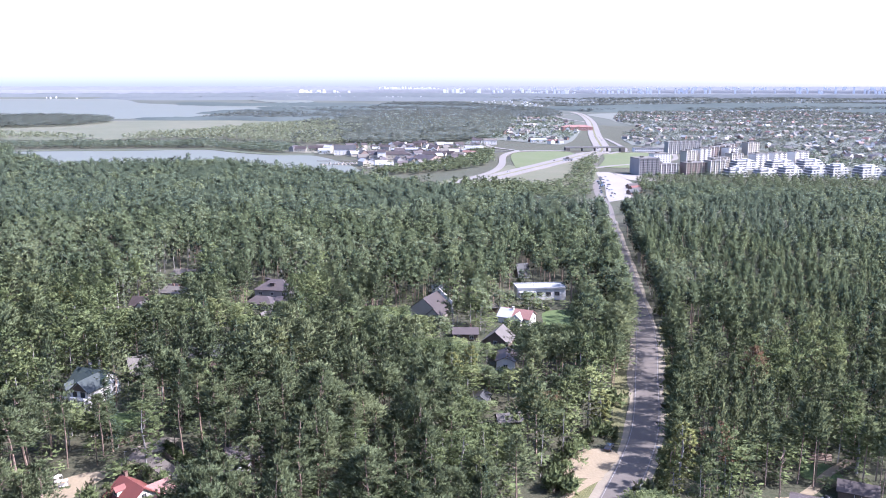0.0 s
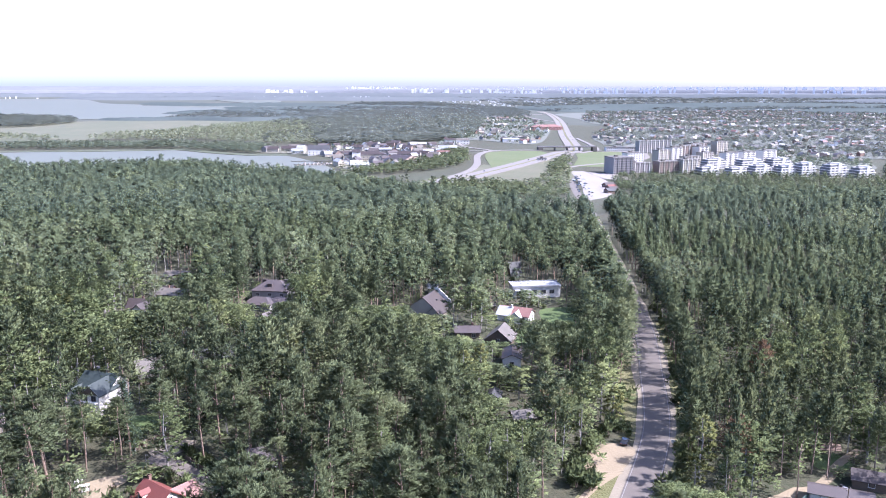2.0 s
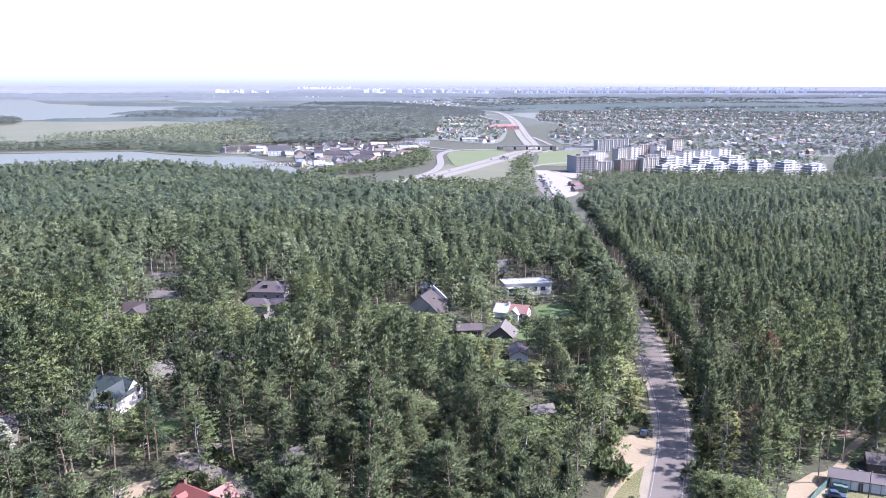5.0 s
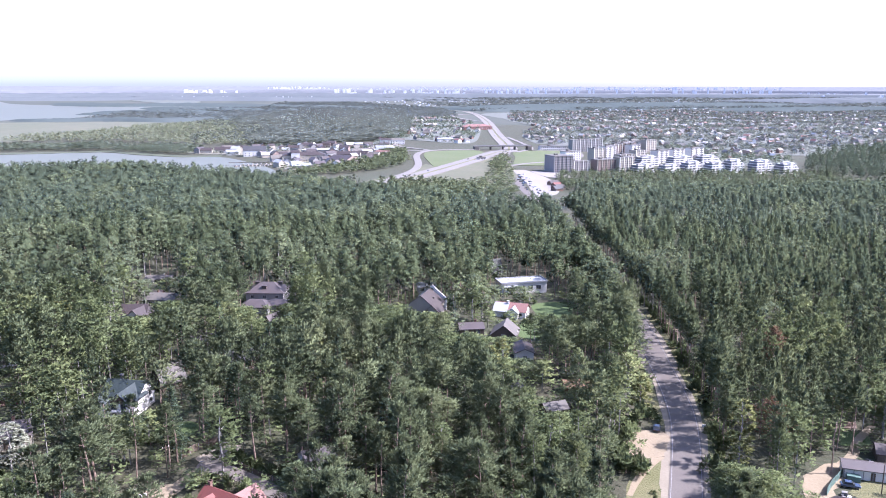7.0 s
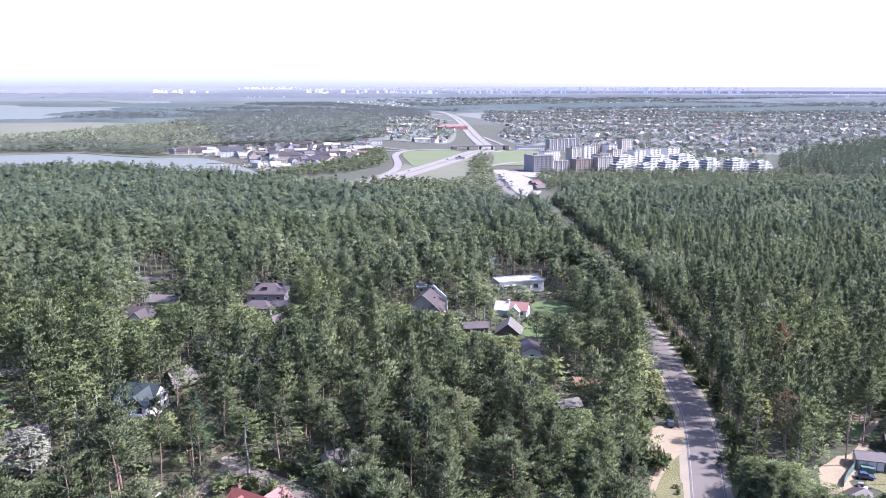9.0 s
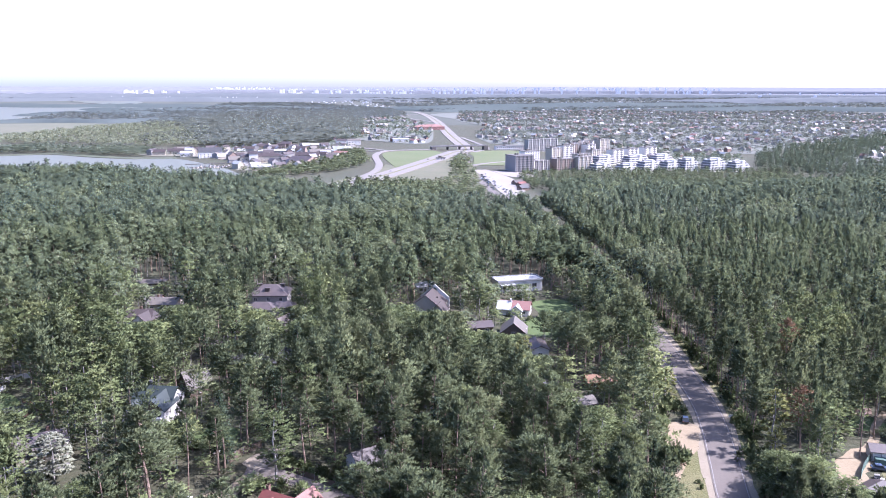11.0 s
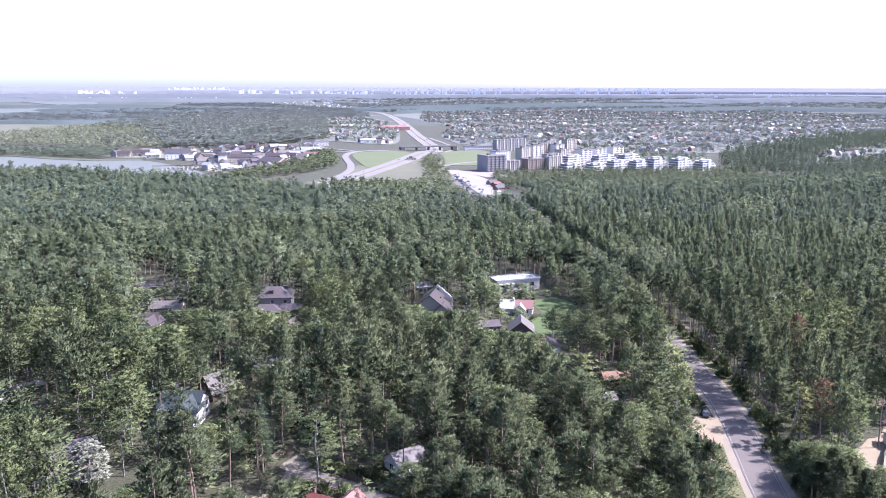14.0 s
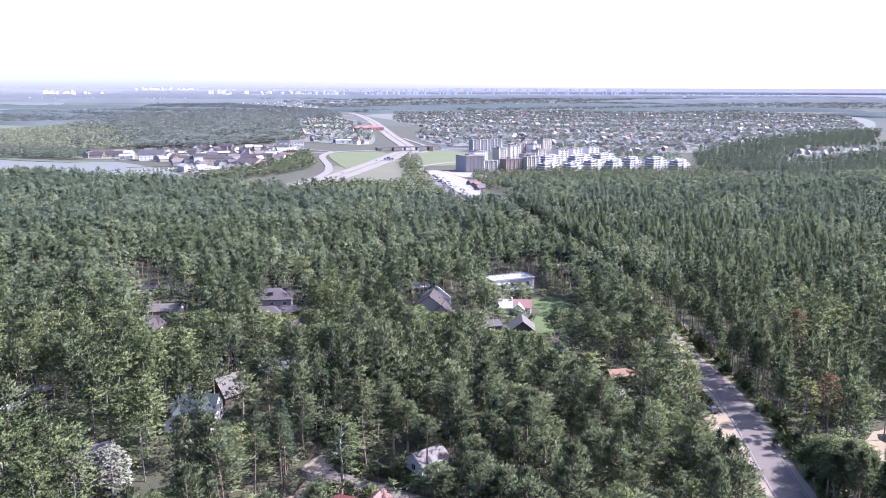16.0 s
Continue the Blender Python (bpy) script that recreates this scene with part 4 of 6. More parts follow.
def windows_along(parent, w, d, rows, n_long, n_short, ww=1.3, wh=1.3):
    """Rows of windows on the faces that look south and to the sides."""
    for z in rows:
        for i in range(n_long):
            window(parent, -w / 2 + w * (i + 0.5) / n_long, -d / 2, z, ww, wh, "s")
        for i in range(n_short):
            for s, f in ((1, "e"), (-1, "w")):
                window(parent, s * w / 2, -d / 2 + d * (i + 0.5) / n_short, z, ww, wh, f)


def cottage(x, y, turn, w, d, h, peak, wall, roof, label, name="house", hip=0.0, n=(2, 1), rows=(0.9,), chimney=None, z=None, over=0.45, category="house", group="", door=True):
    c = thing(name, label, category, (x, y, float(height(x, y)) if z is None else z), turn, group)
    part("wall", body(w, d, h, 0 if hip else peak), wall, c)
    rf = bmesh.new()
    gable(rf, w, d, peak, over, 0.2, hip)
    bmesh.ops.translate(rf, verts=rf.verts, vec=(0, 0, h))
    part("roof", rf, roof, c)
    if n:
        windows_along(c, w, d, rows, n[0], n[1])
    if door:
        part("door", boxed(-0.5, 0.5, -d / 2 - 0.08, -d / 2 + 0.02, 0, 2.05, bevel=0.02), WOOD_WALL, c, "brown wooden door")
    if chimney:
        cx, cy, mat = chimney
        top = h + peak + 1.0
        b = boxed(cx - .35, cx + .35, cy - .35, cy + .35, h, top, bevel=0.02)
        box(b, cx - .42, cx + .42, cy - .42, cy + .42, top - .15, top)
        part("chimney", b, mat, c)
    return c


# ---- the town: blocks, shops and far houses ----
def block(x, y, turn, w, d, storeys, wall, label, bays=8, roof=GREY_ROOF, name="apartment_block", trim=None, high=3.0, step=0):
    """A block of flats: walls, a parapet roof, a band of panes per storey between piers."""
    c = thing(name, label, "apartment block", (x, y, float(height(x, y))), turn)
    h = storeys * high
    part("wall", boxed(-w / 2, w / 2, -d / 2, d / 2, -3, h), wall, c)
    r = boxed(-w / 2 - .3, w / 2 + .3, -d / 2 - .3, d / 2 + .3, h, h + .8)
    box(r, -w / 4, -w / 4 + 4, -2, 2, h + .8, h + 3)
    part("roof", r, roof, c)
    pane = bpy.data.meshes.new("window")
    bw = w / bays
    bm = boxed(-bw * .24, bw * .24, -.12, .1, 0, 1.35)
    bm.to_mesh(pane)
    bm.free()
    pane.materials.append(GLASS)
    for s in range(storeys):
        for i in range(bays):
            o = new("window", pane)
            o.parent = c
            o.matrix_local = pose(-w / 2 + bw * (i + .5), -d / 2, s * high + 1.0)
    if trim:
        for i in range(0, bays + 1, 2):
            px = -w / 2 + bw * i
            part("pier", boxed(px - .5, px + .5, -d / 2 - .6, -d / 2, -2, h + 1.2), trim, c)
    return c


BALCONY_GLASS = glassy("balcony_glass", (0.13, 0.13, 0.135))


def terrace_block(x, y, turn, w, d, storeys, label):
    """A modern block: white floor slabs with deep balconies over set-back glazing."""
    c = thing("terraced_block", label, "apartment block", (x, y, float(height(x, y))), turn, "white terraced blocks of flats")
    for s in range(storeys + 1):
        k = 1.5 * max(0, s - storeys + 2)
        part("floor_slab", boxed(-w / 2 + k * 1.5, w / 2 - k * 1.5, -d / 2 + k, d / 2, s * 3.2 - .5, s * 3.2 + .1, bevel=.05), WHITE_WALL, c)
        if s < storeys:
            part("glazing", boxed(-w / 2 + 1.5 + k * 1.5, w / 2 - 1.5 - k * 1.5, -d / 2 + 2 + k, d / 2 - .5, s * 3.2 + .1, s * 3.2 + 2.85), BALCONY_GLASS, c, "grey band of glazing")
            part("balustrade", boxed(-w / 2 + k * 1.5 + .1, w / 2 - k * 1.5 - .1, -d / 2 + k + .1, -d / 2 + k + .25, s * 3.2 + .1, s * 3.2 + .95), WHITE_WALL, c, "white balcony balustrade")
    for i in range(5):
        x0 = -w / 2 + w * (i + .5) / 5
        part("fin", boxed(x0 - .35, x0 + .35, -d / 2 + .2, -d / 2 + 3.5, -2, (storeys - 1) * 3.2), WHITE_WALL, c, "white dividing wall")
    part("stair_tower", boxed(-2.2 + w * .1, 2.2 + w * .1, -d / 2 + 1.6, d / 2 - 2, -2, storeys * 3.2 + 2.2, bevel=.1), WHITE_WALL, c)
    part("roof_box", boxed(-w * .3, -w * .1, -2, 3, storeys * 3.2 + .1, storeys * 3.2 + 1.8, bevel=.05), GREY_WALL, c)
    return c


TEXT = "white modern terraced block of flats with glazed balconies"
for x, y, w, n in ((424, 1006, 30, 3), (460, 1000, 28, 3), (494, 1002, 30, 4), (523, 994, 26, 4), (548, 990, 25, 5), (580, 976, 31, 5), (612, 966, 28, 4), (520, 1088, 40, 4), (565, 1092, 36, 4), (470, 1092, 36, 4)):
    terrace_block(x, y, 15, w, 18, n, TEXT)
DARK_BRICK = patchy("dark_grey_brick", (0.215, 0.190, 0.182), (0.250, 0.222, 0.210), (0.180, 0.160, 0.154), 0.1, 1, 0.9, 0.2, 0.02)
BROWN_RENDER = patchy("brown_render", (0.201, 0.147, 0.121), (0.242, 0.181, 0.147), (0.168, 0.121, 0.101), 0.1, 1, 0.9, 0.2, 0.02)
block(304, 1000, 8, 27, 30, 7, DARK_BRICK, "tall dark brick block of flats above the wood", 9, trim=GREY_WALL)
block(336, 1020, 12, 32, 16, 4, DARK_BRICK, "dark brick block of flats above the wood", 9, trim=WHITE_WALL)
block(374, 1020, 14, 30, 16, 5, BROWN_RENDER, "brown block of flats at the wood's edge", 8, trim=CREAM_WALL)
block(347, 1078, 16, 26, 14, 7, WHITE_WALL, "white block of flats with a flat roof", 6)
block(403, 1020, 14, 24, 16, 6, CREAM_WALL, "cream block of flats at the wood's edge", 7, trim=WHITE_WALL)
for x, y, w, d, n, m, text in ((408, 1138, 20, 14, 7, CREAM_WALL, "cream"), (432, 1150, 22, 14, 8, WHITE_WALL, "white"), (458, 1182, 24, 14, 8, BROWN_RENDER, "brown"), (484, 1178, 20, 14, 8, WHITE_WALL, "white"),
                               (476, 1140, 22, 14, 6, CREAM_WALL, "cream"), (512, 1140, 26, 14, 6, WHITE_WALL, "white"), (548, 1160, 26, 14, 6, WHITE_WALL, "white"), (506, 1260, 30, 14, 7, BROWN_RENDER, "brown"),
                               (540, 1330, 30, 14, 6, BROWN_RENDER, "brown"), (580, 1330, 26, 14, 7, CREAM_WALL, "cream"), (440, 1105, 30, 12, 5, CREAM_WALL, "cream"), (590, 1180, 30, 14, 6, WHITE_WALL, "white")):
    block(x, y, 24, w, d, n, m, f"{text} block of flats in a crowded quarter", 5, trim=WHITE_WALL if m is not WHITE_WALL else GREY_WALL)
block(468, 1345, 14, 62, 14, 7, GREY_WALL, "long grey block of flats with white balcony piers", 16, trim=WHITE_WALL)
block(420, 1368, 0, 60, 14, 2, WHITE_WALL, "long low white building beside a field", 16, name="office_building", high=3.6)
block(236, 1160, 0, 12, 10, 1, WHITE_WALL, "small white roadside building", 3, name="kiosk")

SHOP_ROOF = {"red": RED_ROOF, "brown": BROWN_ROOF, "grey": GREY_ROOF, "white": WHITE_ROOF, "dark": DARK_ROOF, "pink": PINK_ROOF, "mauve": MAUVE_ROOF}
for x, y, w, d, h, peak, turn, roof, wall in (
        (-25, 1165, 62, 16, 9, 4, 2, "brown", CREAM_WALL), (-38, 1160, 12, 18, 13, 3, 2, "brown", WHITE_WALL), (-100, 1262, 34, 18, 9, 6, 5, "dark", WHITE_WALL), (-182, 1325, 24, 12, 5, 4, 0, "brown", CREAM_WALL),
        (-155, 1338, 24, 12, 5, 4, 0, "brown", CREAM_WALL), (-128, 1365, 22, 12, 5, 4, 0, "brown", CREAM_WALL), (22, 1120, 14, 46, 7, 5, -28, "brown", BROWN_RENDER), (34, 1105, 14, 46, 7, 5, -28, "brown", BROWN_RENDER),
        (40, 1180, 34, 16, 8, 4, -10, "brown", CREAM_WALL), (0, 1285, 56, 16, 7, 2, 0, "white", GREY_WALL), (-60, 1240, 20, 12, 5, 3, 20, "brown", CREAM_WALL), (75, 1200, 26, 14, 5, 4, -30, "grey", WHITE_WALL),
        (95, 1225, 22, 12, 5, 4, -30, "pink", CREAM_WALL), (62, 1260, 26, 14, 6, 4, 10, "grey", WHITE_WALL), (-30, 1050, 24, 18, 5, 3, 0, "white", CREAM_WALL), (-8, 1042, 16, 12, 4, 2, 10, "grey", CREAM_WALL),
        (110, 1340, 30, 14, 5, 3, 0, "white", WHITE_WALL), (60, 1400, 30, 14, 6, 4, 0, "dark", WHITE_WALL), (-20, 1400, 24, 14, 6, 4, 0, "brown", CREAM_WALL), (150, 1480, 24, 14, 8, 3, 0, "grey", WHITE_WALL),
        (125, 1465, 18, 14, 9, 3, 0, "brown", WHITE_WALL), (250, 1540, 30, 12, 6, 2, 0, "white", WHITE_WALL), (420, 2020, 80, 26, 8, 5, 10, "pink", PINK_ROOF), (-135, 1290, 20, 12, 5, 3, 0, "white", WHITE_WALL),
        (238, 800, 10, 8, 3, 2.5, 20, "brown", BRICK_WALL), (243, 822, 10, 8, 3, 2.5, 20, "red", BRICK_WALL), (247, 846, 12, 8, 3, 2.5, 20, "brown", BRICK_WALL), (230, 782, 10, 8, 3, 2.5, 20, "dark", BRICK_WALL)):
    cottage(x, y, turn, w, d, h, peak, wall, SHOP_ROOF[roof], f"{roof}-roofed building near the lake and the highway" if y < 1450 else f"{roof}-roofed building beside the highway", name="town_building", hip=w * .2 if w > 50 else 0,
            n=(max(3, int(w / 5)), 2), rows=(1.2, 4.4) if h > 6 else (1.2,), category="building")


vr = random.Random(19)
VILLAGE = [(-70, 1190), (-60, 1050), (10, 1040), (60, 1090), (110, 1180), (120, 1300), (120, 1440), (-80, 1440), (-200, 1400), (-200, 1330), (-120, 1285)]
plot("village_ground", [(-60, 1170), (-58, 1050), (10, 1040), (60, 1090), (115, 1180), (140, 1310), (125, 1450), (-80, 1450), (-200, 1400), (-205, 1320), (-120, 1275)], 0.45, PLAZA, "pale trodden ground between lakeside houses", "ground", step=20)
vx, vy = scatter(VILLAGE, 27, 25, 0.7)
for x, y in zip(vx, vy):
    rn, wm = vr.choice(("brown", "grey", "mauve", "white", "grey", "mauve")), vr.choice((CREAM_WALL, CREAM_WALL, GREY_WALL, BROWN_RENDER, WHITE_WALL))
    cottage(x, y, vr.uniform(-35, 35) + vr.choice((0, 90)), vr.uniform(9, 18), vr.uniform(8, 11), vr.uniform(3.5, 7.5), vr.uniform(2.2, 4.5), wm, SHOP_ROOF[rn], f"{rn}-roofed lakeside house with light walls", n=(2, 0) if y < 1220 else None, group="lakeside houses", door=False)


def hull(bm, x, y, length, wide, z):
    pts = [(-.5, -.45), (.25, -.5), (.5, 0), (.25, .5), (-.5, .45)]
    lo = [bm.verts.new((x + px * length * .85, y + py * wide * .7, z)) for px, py in pts]
    hi = [bm.verts.new((x + px * length, y + py * wide, z + 1.1)) for px, py in pts]
    bm.faces.new(hi)
    for i in range(5):
        bm.faces.new((lo[i], lo[(i + 1) % 5], hi[(i + 1) % 5], hi[i]))


br = random.Random(4)
for i in range(16):
    bx, by = (-116 + i * 5.2, 1093 + br.uniform(-4, 4)) if i < 9 else (-108 + (i - 9) * 6, 1112 + br.uniform(-3, 3))
    bt = thing("motor_boat", "small white motor boat moored on the lake", "boat", (bx, by, float(height(bx, by)) + .1), br.uniform(60, 120), "boats at the marina")
    b = bmesh.new()
    hull(b, 0, 0, 7.5, 2.6, 0)
    part("hull", b, CREAM_WALL, bt)
    part("cabin", boxed(-1.6, 1.0, -.9, .9, 1.1, 2.3, bevel=.15), GREY_WALL, bt)
for x, y, l in ((-92, 1102, 60), (-95, 1150, 70)):
    pier = thing("pier", "grey jetty reaching into the lake", "pier", (x, y, -14 + .5), 2)
    part("walkway", boxed(-l / 2, l / 2, -1.5, 1.5, 0, .5), CONCRETE, pier)
    for k in range(5):
        part("post", boxed(-l / 2 + l * k / 4 - .2, -l / 2 + l * k / 4 + .2, -.2, .2, -1, 1.2), WOOD_WALL, pier)

# Small houses and garden trees of the suburbs.
SUBURB = [(430, 1520), (480, 1450), (640, 1420), (700, 1240), (810, 1200), (960, 1310), (1110, 1390), (1330, 1520), (1700, 1640), (2600, 2600), (2600, 3700), (900, 3450), (680, 2700), (640, 2200), (480, 1800)]
SUBURB_WEST = [(100, 1470), (180, 1590), (280, 1480), (380, 1800), (470, 2250), (480, 2780), (330, 2600), (260, 2220), (150, 1760)]
SUBURB_FRONT = [(640, 1410), (600, 1260), (566, 1130), (640, 1035), (700, 1070), (760, 1230), (715, 1245)]
EAST_YARDS = [(780, 1010), (900, 990), (1150, 1080), (1240, 1240), (1080, 1240), (900, 1120)]
GARDEN_GROUND = patchy("garden_ground", (0.076, 0.086, 0.066), (0.092, 0.098, 0.078), (0.112, 0.108, 0.092), 0.01, 0.08, 1.0, 0.2, 0.1)
plot("suburb_ground", SUBURB, 0.6, GARDEN_GROUND, "grassy gardens among the suburb's houses", "gardens", step=60, far=True)
plot("suburb_ground", SUBURB_WEST, 0.6, GARDEN_GROUND, "grassy gardens among houses", "gardens", step=40, far=True)
plot("suburb_ground", SUBURB_FRONT, 0.75, GARDEN_GROUND, "grassy gardens behind white blocks of flats", "gardens", step=30)
plot("suburb_ground", EAST_YARDS, 0.6, GARDEN_GROUND, "grassy yards beside a dark wood", "gardens", step=30)
hx, hy = np.concatenate([np.stack(scatter(p, g, s, 0.8)) for p, g, s in ((SUBURB_FRONT, 34, 24), (SUBURB, 31, 21), (SUBURB_WEST, 34, 22), (EAST_YARDS, 30, 23))], 1)
k = (patch_noise(hx, hy, 170, 71) < 0.66) & (patch_noise(hx, hy, 420, 72) < 0.78)
hx, hy = hx[k], hy[k]
hd = np.hypot(hx - CENTRE[0], hy)
hr = random.Random(3)
WALLS = [WHITE_WALL, CREAM_WALL, BRICK_WALL, GREY_WALL, GREY_WALL]
ROOFS = [("grey", GREY_ROOF), ("pale", CONCRETE), ("brown", BROWN_ROOF), ("red", PINK_ROOF), ("grey", GREY_ROOF), ("pale", CONCRETE_PALE), ("white", WHITE_ROOF), ("brown", MAUVE_ROOF), ("dark", DARK_ROOF)]
close = np.argsort(hd)[:150]
fv, ff, fs = [], [], []
palette = WALLS[:4] + [m for _, m in ROOFS[:4]] + [m for _, m in ROOFS[5:]]
for i in range(len(hx)):
    w, d, h, peak, turn = hr.uniform(8, 14), hr.uniform(7, 10.5), hr.uniform(3.2, 6.2), hr.uniform(2.3, 4.0), hr.uniform(-40, 40) + hr.choice((0, 90))
    wall, (rname, roof) = hr.choice(WALLS), hr.choice(ROOFS)
    if i in close:
        cottage(hx[i], hy[i], turn, w, d, h, peak, wall, roof, f"small {rname}-roofed house in the suburb", n=(2, 1) if hd[i] < 1500 else None, group="houses of the suburb", door=False)
        continue
    c, s = math.cos(radians(turn)), math.sin(radians(turn))
    z = float(height(hx[i], hy[i]))
    loc = [(-.5, -.5, -.2), (.5, -.5, -.2), (.5, .5, -.2), (-.5, .5, -.2), (-.5, -.5, 1), (.5, -.5, 1), (.5, .5, 1), (-.5, .5, 1), (-.5, 0, 2), (.5, 0, 2)]
    k = len(fv)
    for a, b, u in loc:
        a, b = a * w, b * d
        fv.append((hx[i] + a * c - b * s, hy[i] + a * s + b * c, z + (h * u if u <= 1 else h + peak)))
    ff += [tuple(k + q for q in f) for f in ((0, 1, 5, 4), (2, 3, 7, 6), (1, 2, 6, 9, 5), (3, 0, 4, 8, 7), (4, 5, 9, 8), (6, 7, 8, 9))]
    fs += [palette.index(wall)] * 4 + [palette.index(roof)] * 2
tagged(new("suburb_houses", mesh_of("suburb_houses", recede(fv), ff, palette, fs)), "many small pitched-roof houses of a far suburb", "houses", kind="stuff")

# Leaf colours with haze mixed in, greyer towards the horizon.
HAZY_LEAVES = leafy("hazy_tree_leaves", (0.124, 0.142, 0.120), (0.176, 0.197, 0.165), (0.222, 0.240, 0.204), 0.5, 0.4)
FARTHEST_LEAVES = leafy("hazy_horizon_leaves", (0.148, 0.168, 0.158), (0.168, 0.190, 0.176), (0.190, 0.210, 0.194), 0.5, 0.4)
# Marsh trees: light green, with the colour lifted further for haze.
MARSH_LEAVES = leafy("hazy_marsh_leaves", (0.205, 0.230, 0.150), (0.250, 0.275, 0.180), (0.295, 0.312, 0.212), 0.5, 0.4)
FAR_CROWNS = [(t, n * (0.25, 0.25, 1) + (0, 0, 0.5)) for t, n in (rounded(6, 3, 4.0, 2.1, 80 + s) for s in range(5))]
FINE_CROWNS = [crown("pine" if s < 4 else "spruce", 5, 4, 1, 3, 1.9, 0.7, 85 + s, 0.2, 0.7) for s in range(6)]


def far_wood(name, poly, gap, tall, seed, label, wide=1.25, keep=1.0, leaf=None, tone=0.44, clear=0, crowns=None):
    px, py = scatter(poly, gap, seed, keep)
    if clear:
        d = np.abs(beside(px, py, HIGHWAY[::4]))
        px, py = px[d > clear], py[d > clear]
    if name == "far_groves":
        k = patch_noise(px, py, 700, seed) > 0.52
        px, py = px[k], py[k]
    r = np.random.default_rng(seed)
    grove = ramp(0.52, 0.66, patch_noise(px, py, 170, 71)) if name == "garden_trees" else patch_noise(px, py, 150, seed) * 0.5
    tones = np.clip(r.normal(tone + 0.1, 0.17, len(px)) - 0.35 * grove, 0.02, 0.9)
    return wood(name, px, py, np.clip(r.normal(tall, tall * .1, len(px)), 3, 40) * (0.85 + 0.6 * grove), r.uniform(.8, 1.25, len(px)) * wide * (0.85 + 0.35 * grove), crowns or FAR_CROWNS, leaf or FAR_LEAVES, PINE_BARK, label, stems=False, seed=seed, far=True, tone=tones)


far_wood("garden_trees", SUBURB_FRONT, 15, 8, 30, "garden trees behind blocks of flats", 1.0, 0.9)
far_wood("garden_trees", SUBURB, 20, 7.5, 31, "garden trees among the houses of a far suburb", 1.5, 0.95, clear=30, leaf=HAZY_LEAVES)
far_wood("garden_trees", SUBURB_WEST, 19, 7.5, 32, "garden trees among far houses", 1.1, 0.85, clear=30)
far_wood("garden_trees", EAST_YARDS, 19, 7, 33, "garden trees among yards", 1.1, 0.6)
far_wood("shore_wood", [(-1250, 1400), (-620, 1395), (-430, 1412), (-345, 1398), (-270, 1330), (-200, 1288), (-190, 1400), (-250, 1470), (-380, 1500), (-490, 1500), (-720, 1490), (-1250, 1500)], 9, 10, 34, "leafy trees along the far shore", 1.3, 0.9)
far_wood("marsh_wood", [(-600, 1640), (-380, 1625), (-190, 1500), (-110, 1500), (-130, 2140), (-270, 2500), (-400, 2300), (-440, 2200), (-500, 1980), (-590, 1830)], 13, 9, 35, "haze-paled willows and birches on the marsh", 1.4, 0.75, leaf=MARSH_LEAVES)
far_wood("marsh_wood", [(-1250, 1600), (-900, 1640), (-640, 1660), (-700, 1740), (-860, 1840), (-1000, 1900), (-1250, 1950)], 14, 9, 55, "haze-paled willows round the marsh meadow", 1.4, 0.7, leaf=MARSH_LEAVES)
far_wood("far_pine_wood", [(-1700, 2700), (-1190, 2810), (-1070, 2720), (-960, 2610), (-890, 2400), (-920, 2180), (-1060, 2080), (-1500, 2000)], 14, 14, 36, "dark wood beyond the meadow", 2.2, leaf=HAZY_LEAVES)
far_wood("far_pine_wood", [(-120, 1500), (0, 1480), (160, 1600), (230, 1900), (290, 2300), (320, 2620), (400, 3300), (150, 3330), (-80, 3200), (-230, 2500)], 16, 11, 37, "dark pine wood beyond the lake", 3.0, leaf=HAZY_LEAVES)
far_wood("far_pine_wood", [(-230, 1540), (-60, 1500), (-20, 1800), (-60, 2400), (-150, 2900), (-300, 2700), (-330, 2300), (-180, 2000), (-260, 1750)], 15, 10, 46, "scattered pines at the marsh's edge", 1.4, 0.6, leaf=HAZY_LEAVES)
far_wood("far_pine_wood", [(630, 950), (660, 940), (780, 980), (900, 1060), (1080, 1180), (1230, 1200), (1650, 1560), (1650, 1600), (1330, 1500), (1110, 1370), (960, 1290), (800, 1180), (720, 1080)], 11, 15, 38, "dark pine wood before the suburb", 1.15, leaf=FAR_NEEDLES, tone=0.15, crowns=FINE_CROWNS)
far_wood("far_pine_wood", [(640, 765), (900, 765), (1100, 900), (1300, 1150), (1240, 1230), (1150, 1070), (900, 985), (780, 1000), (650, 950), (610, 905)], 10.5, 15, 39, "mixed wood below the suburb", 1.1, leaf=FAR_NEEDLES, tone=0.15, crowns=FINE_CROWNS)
far_wood("scrub", [(230, 1090), (268, 1200), (292, 1290), (305, 1290), (285, 1180), (245, 1020), (222, 930), (196, 830), (176, 740), (150, 700), (105, 760), (130, 860), (180, 900), (215, 1010)], 9, 6, 40, "leafy scrub beside the road", 1.1, 0.8, clear=20, leaf=FAR_BROAD)
far_wood("scrub", [(50, 1150), (110, 1290), (140, 1300), (125, 1140), (100, 1060), (50, 990), (-10, 960), (-50, 960), (-20, 1020), (20, 1080)], 8, 8, 41, "leafy scrub between lake and highway", 1.1, 0.9, clear=17, leaf=FAR_BROAD)
far_wood("scrub", [(-40, 760), (20, 700), (66, 650), (120, 700), (150, 800), (120, 850), (40, 860), (-60, 890)], 7, 10, 42, "young trees at the wood's edge", 1.0, 0.8, clear=19, leaf=FAR_BROAD)
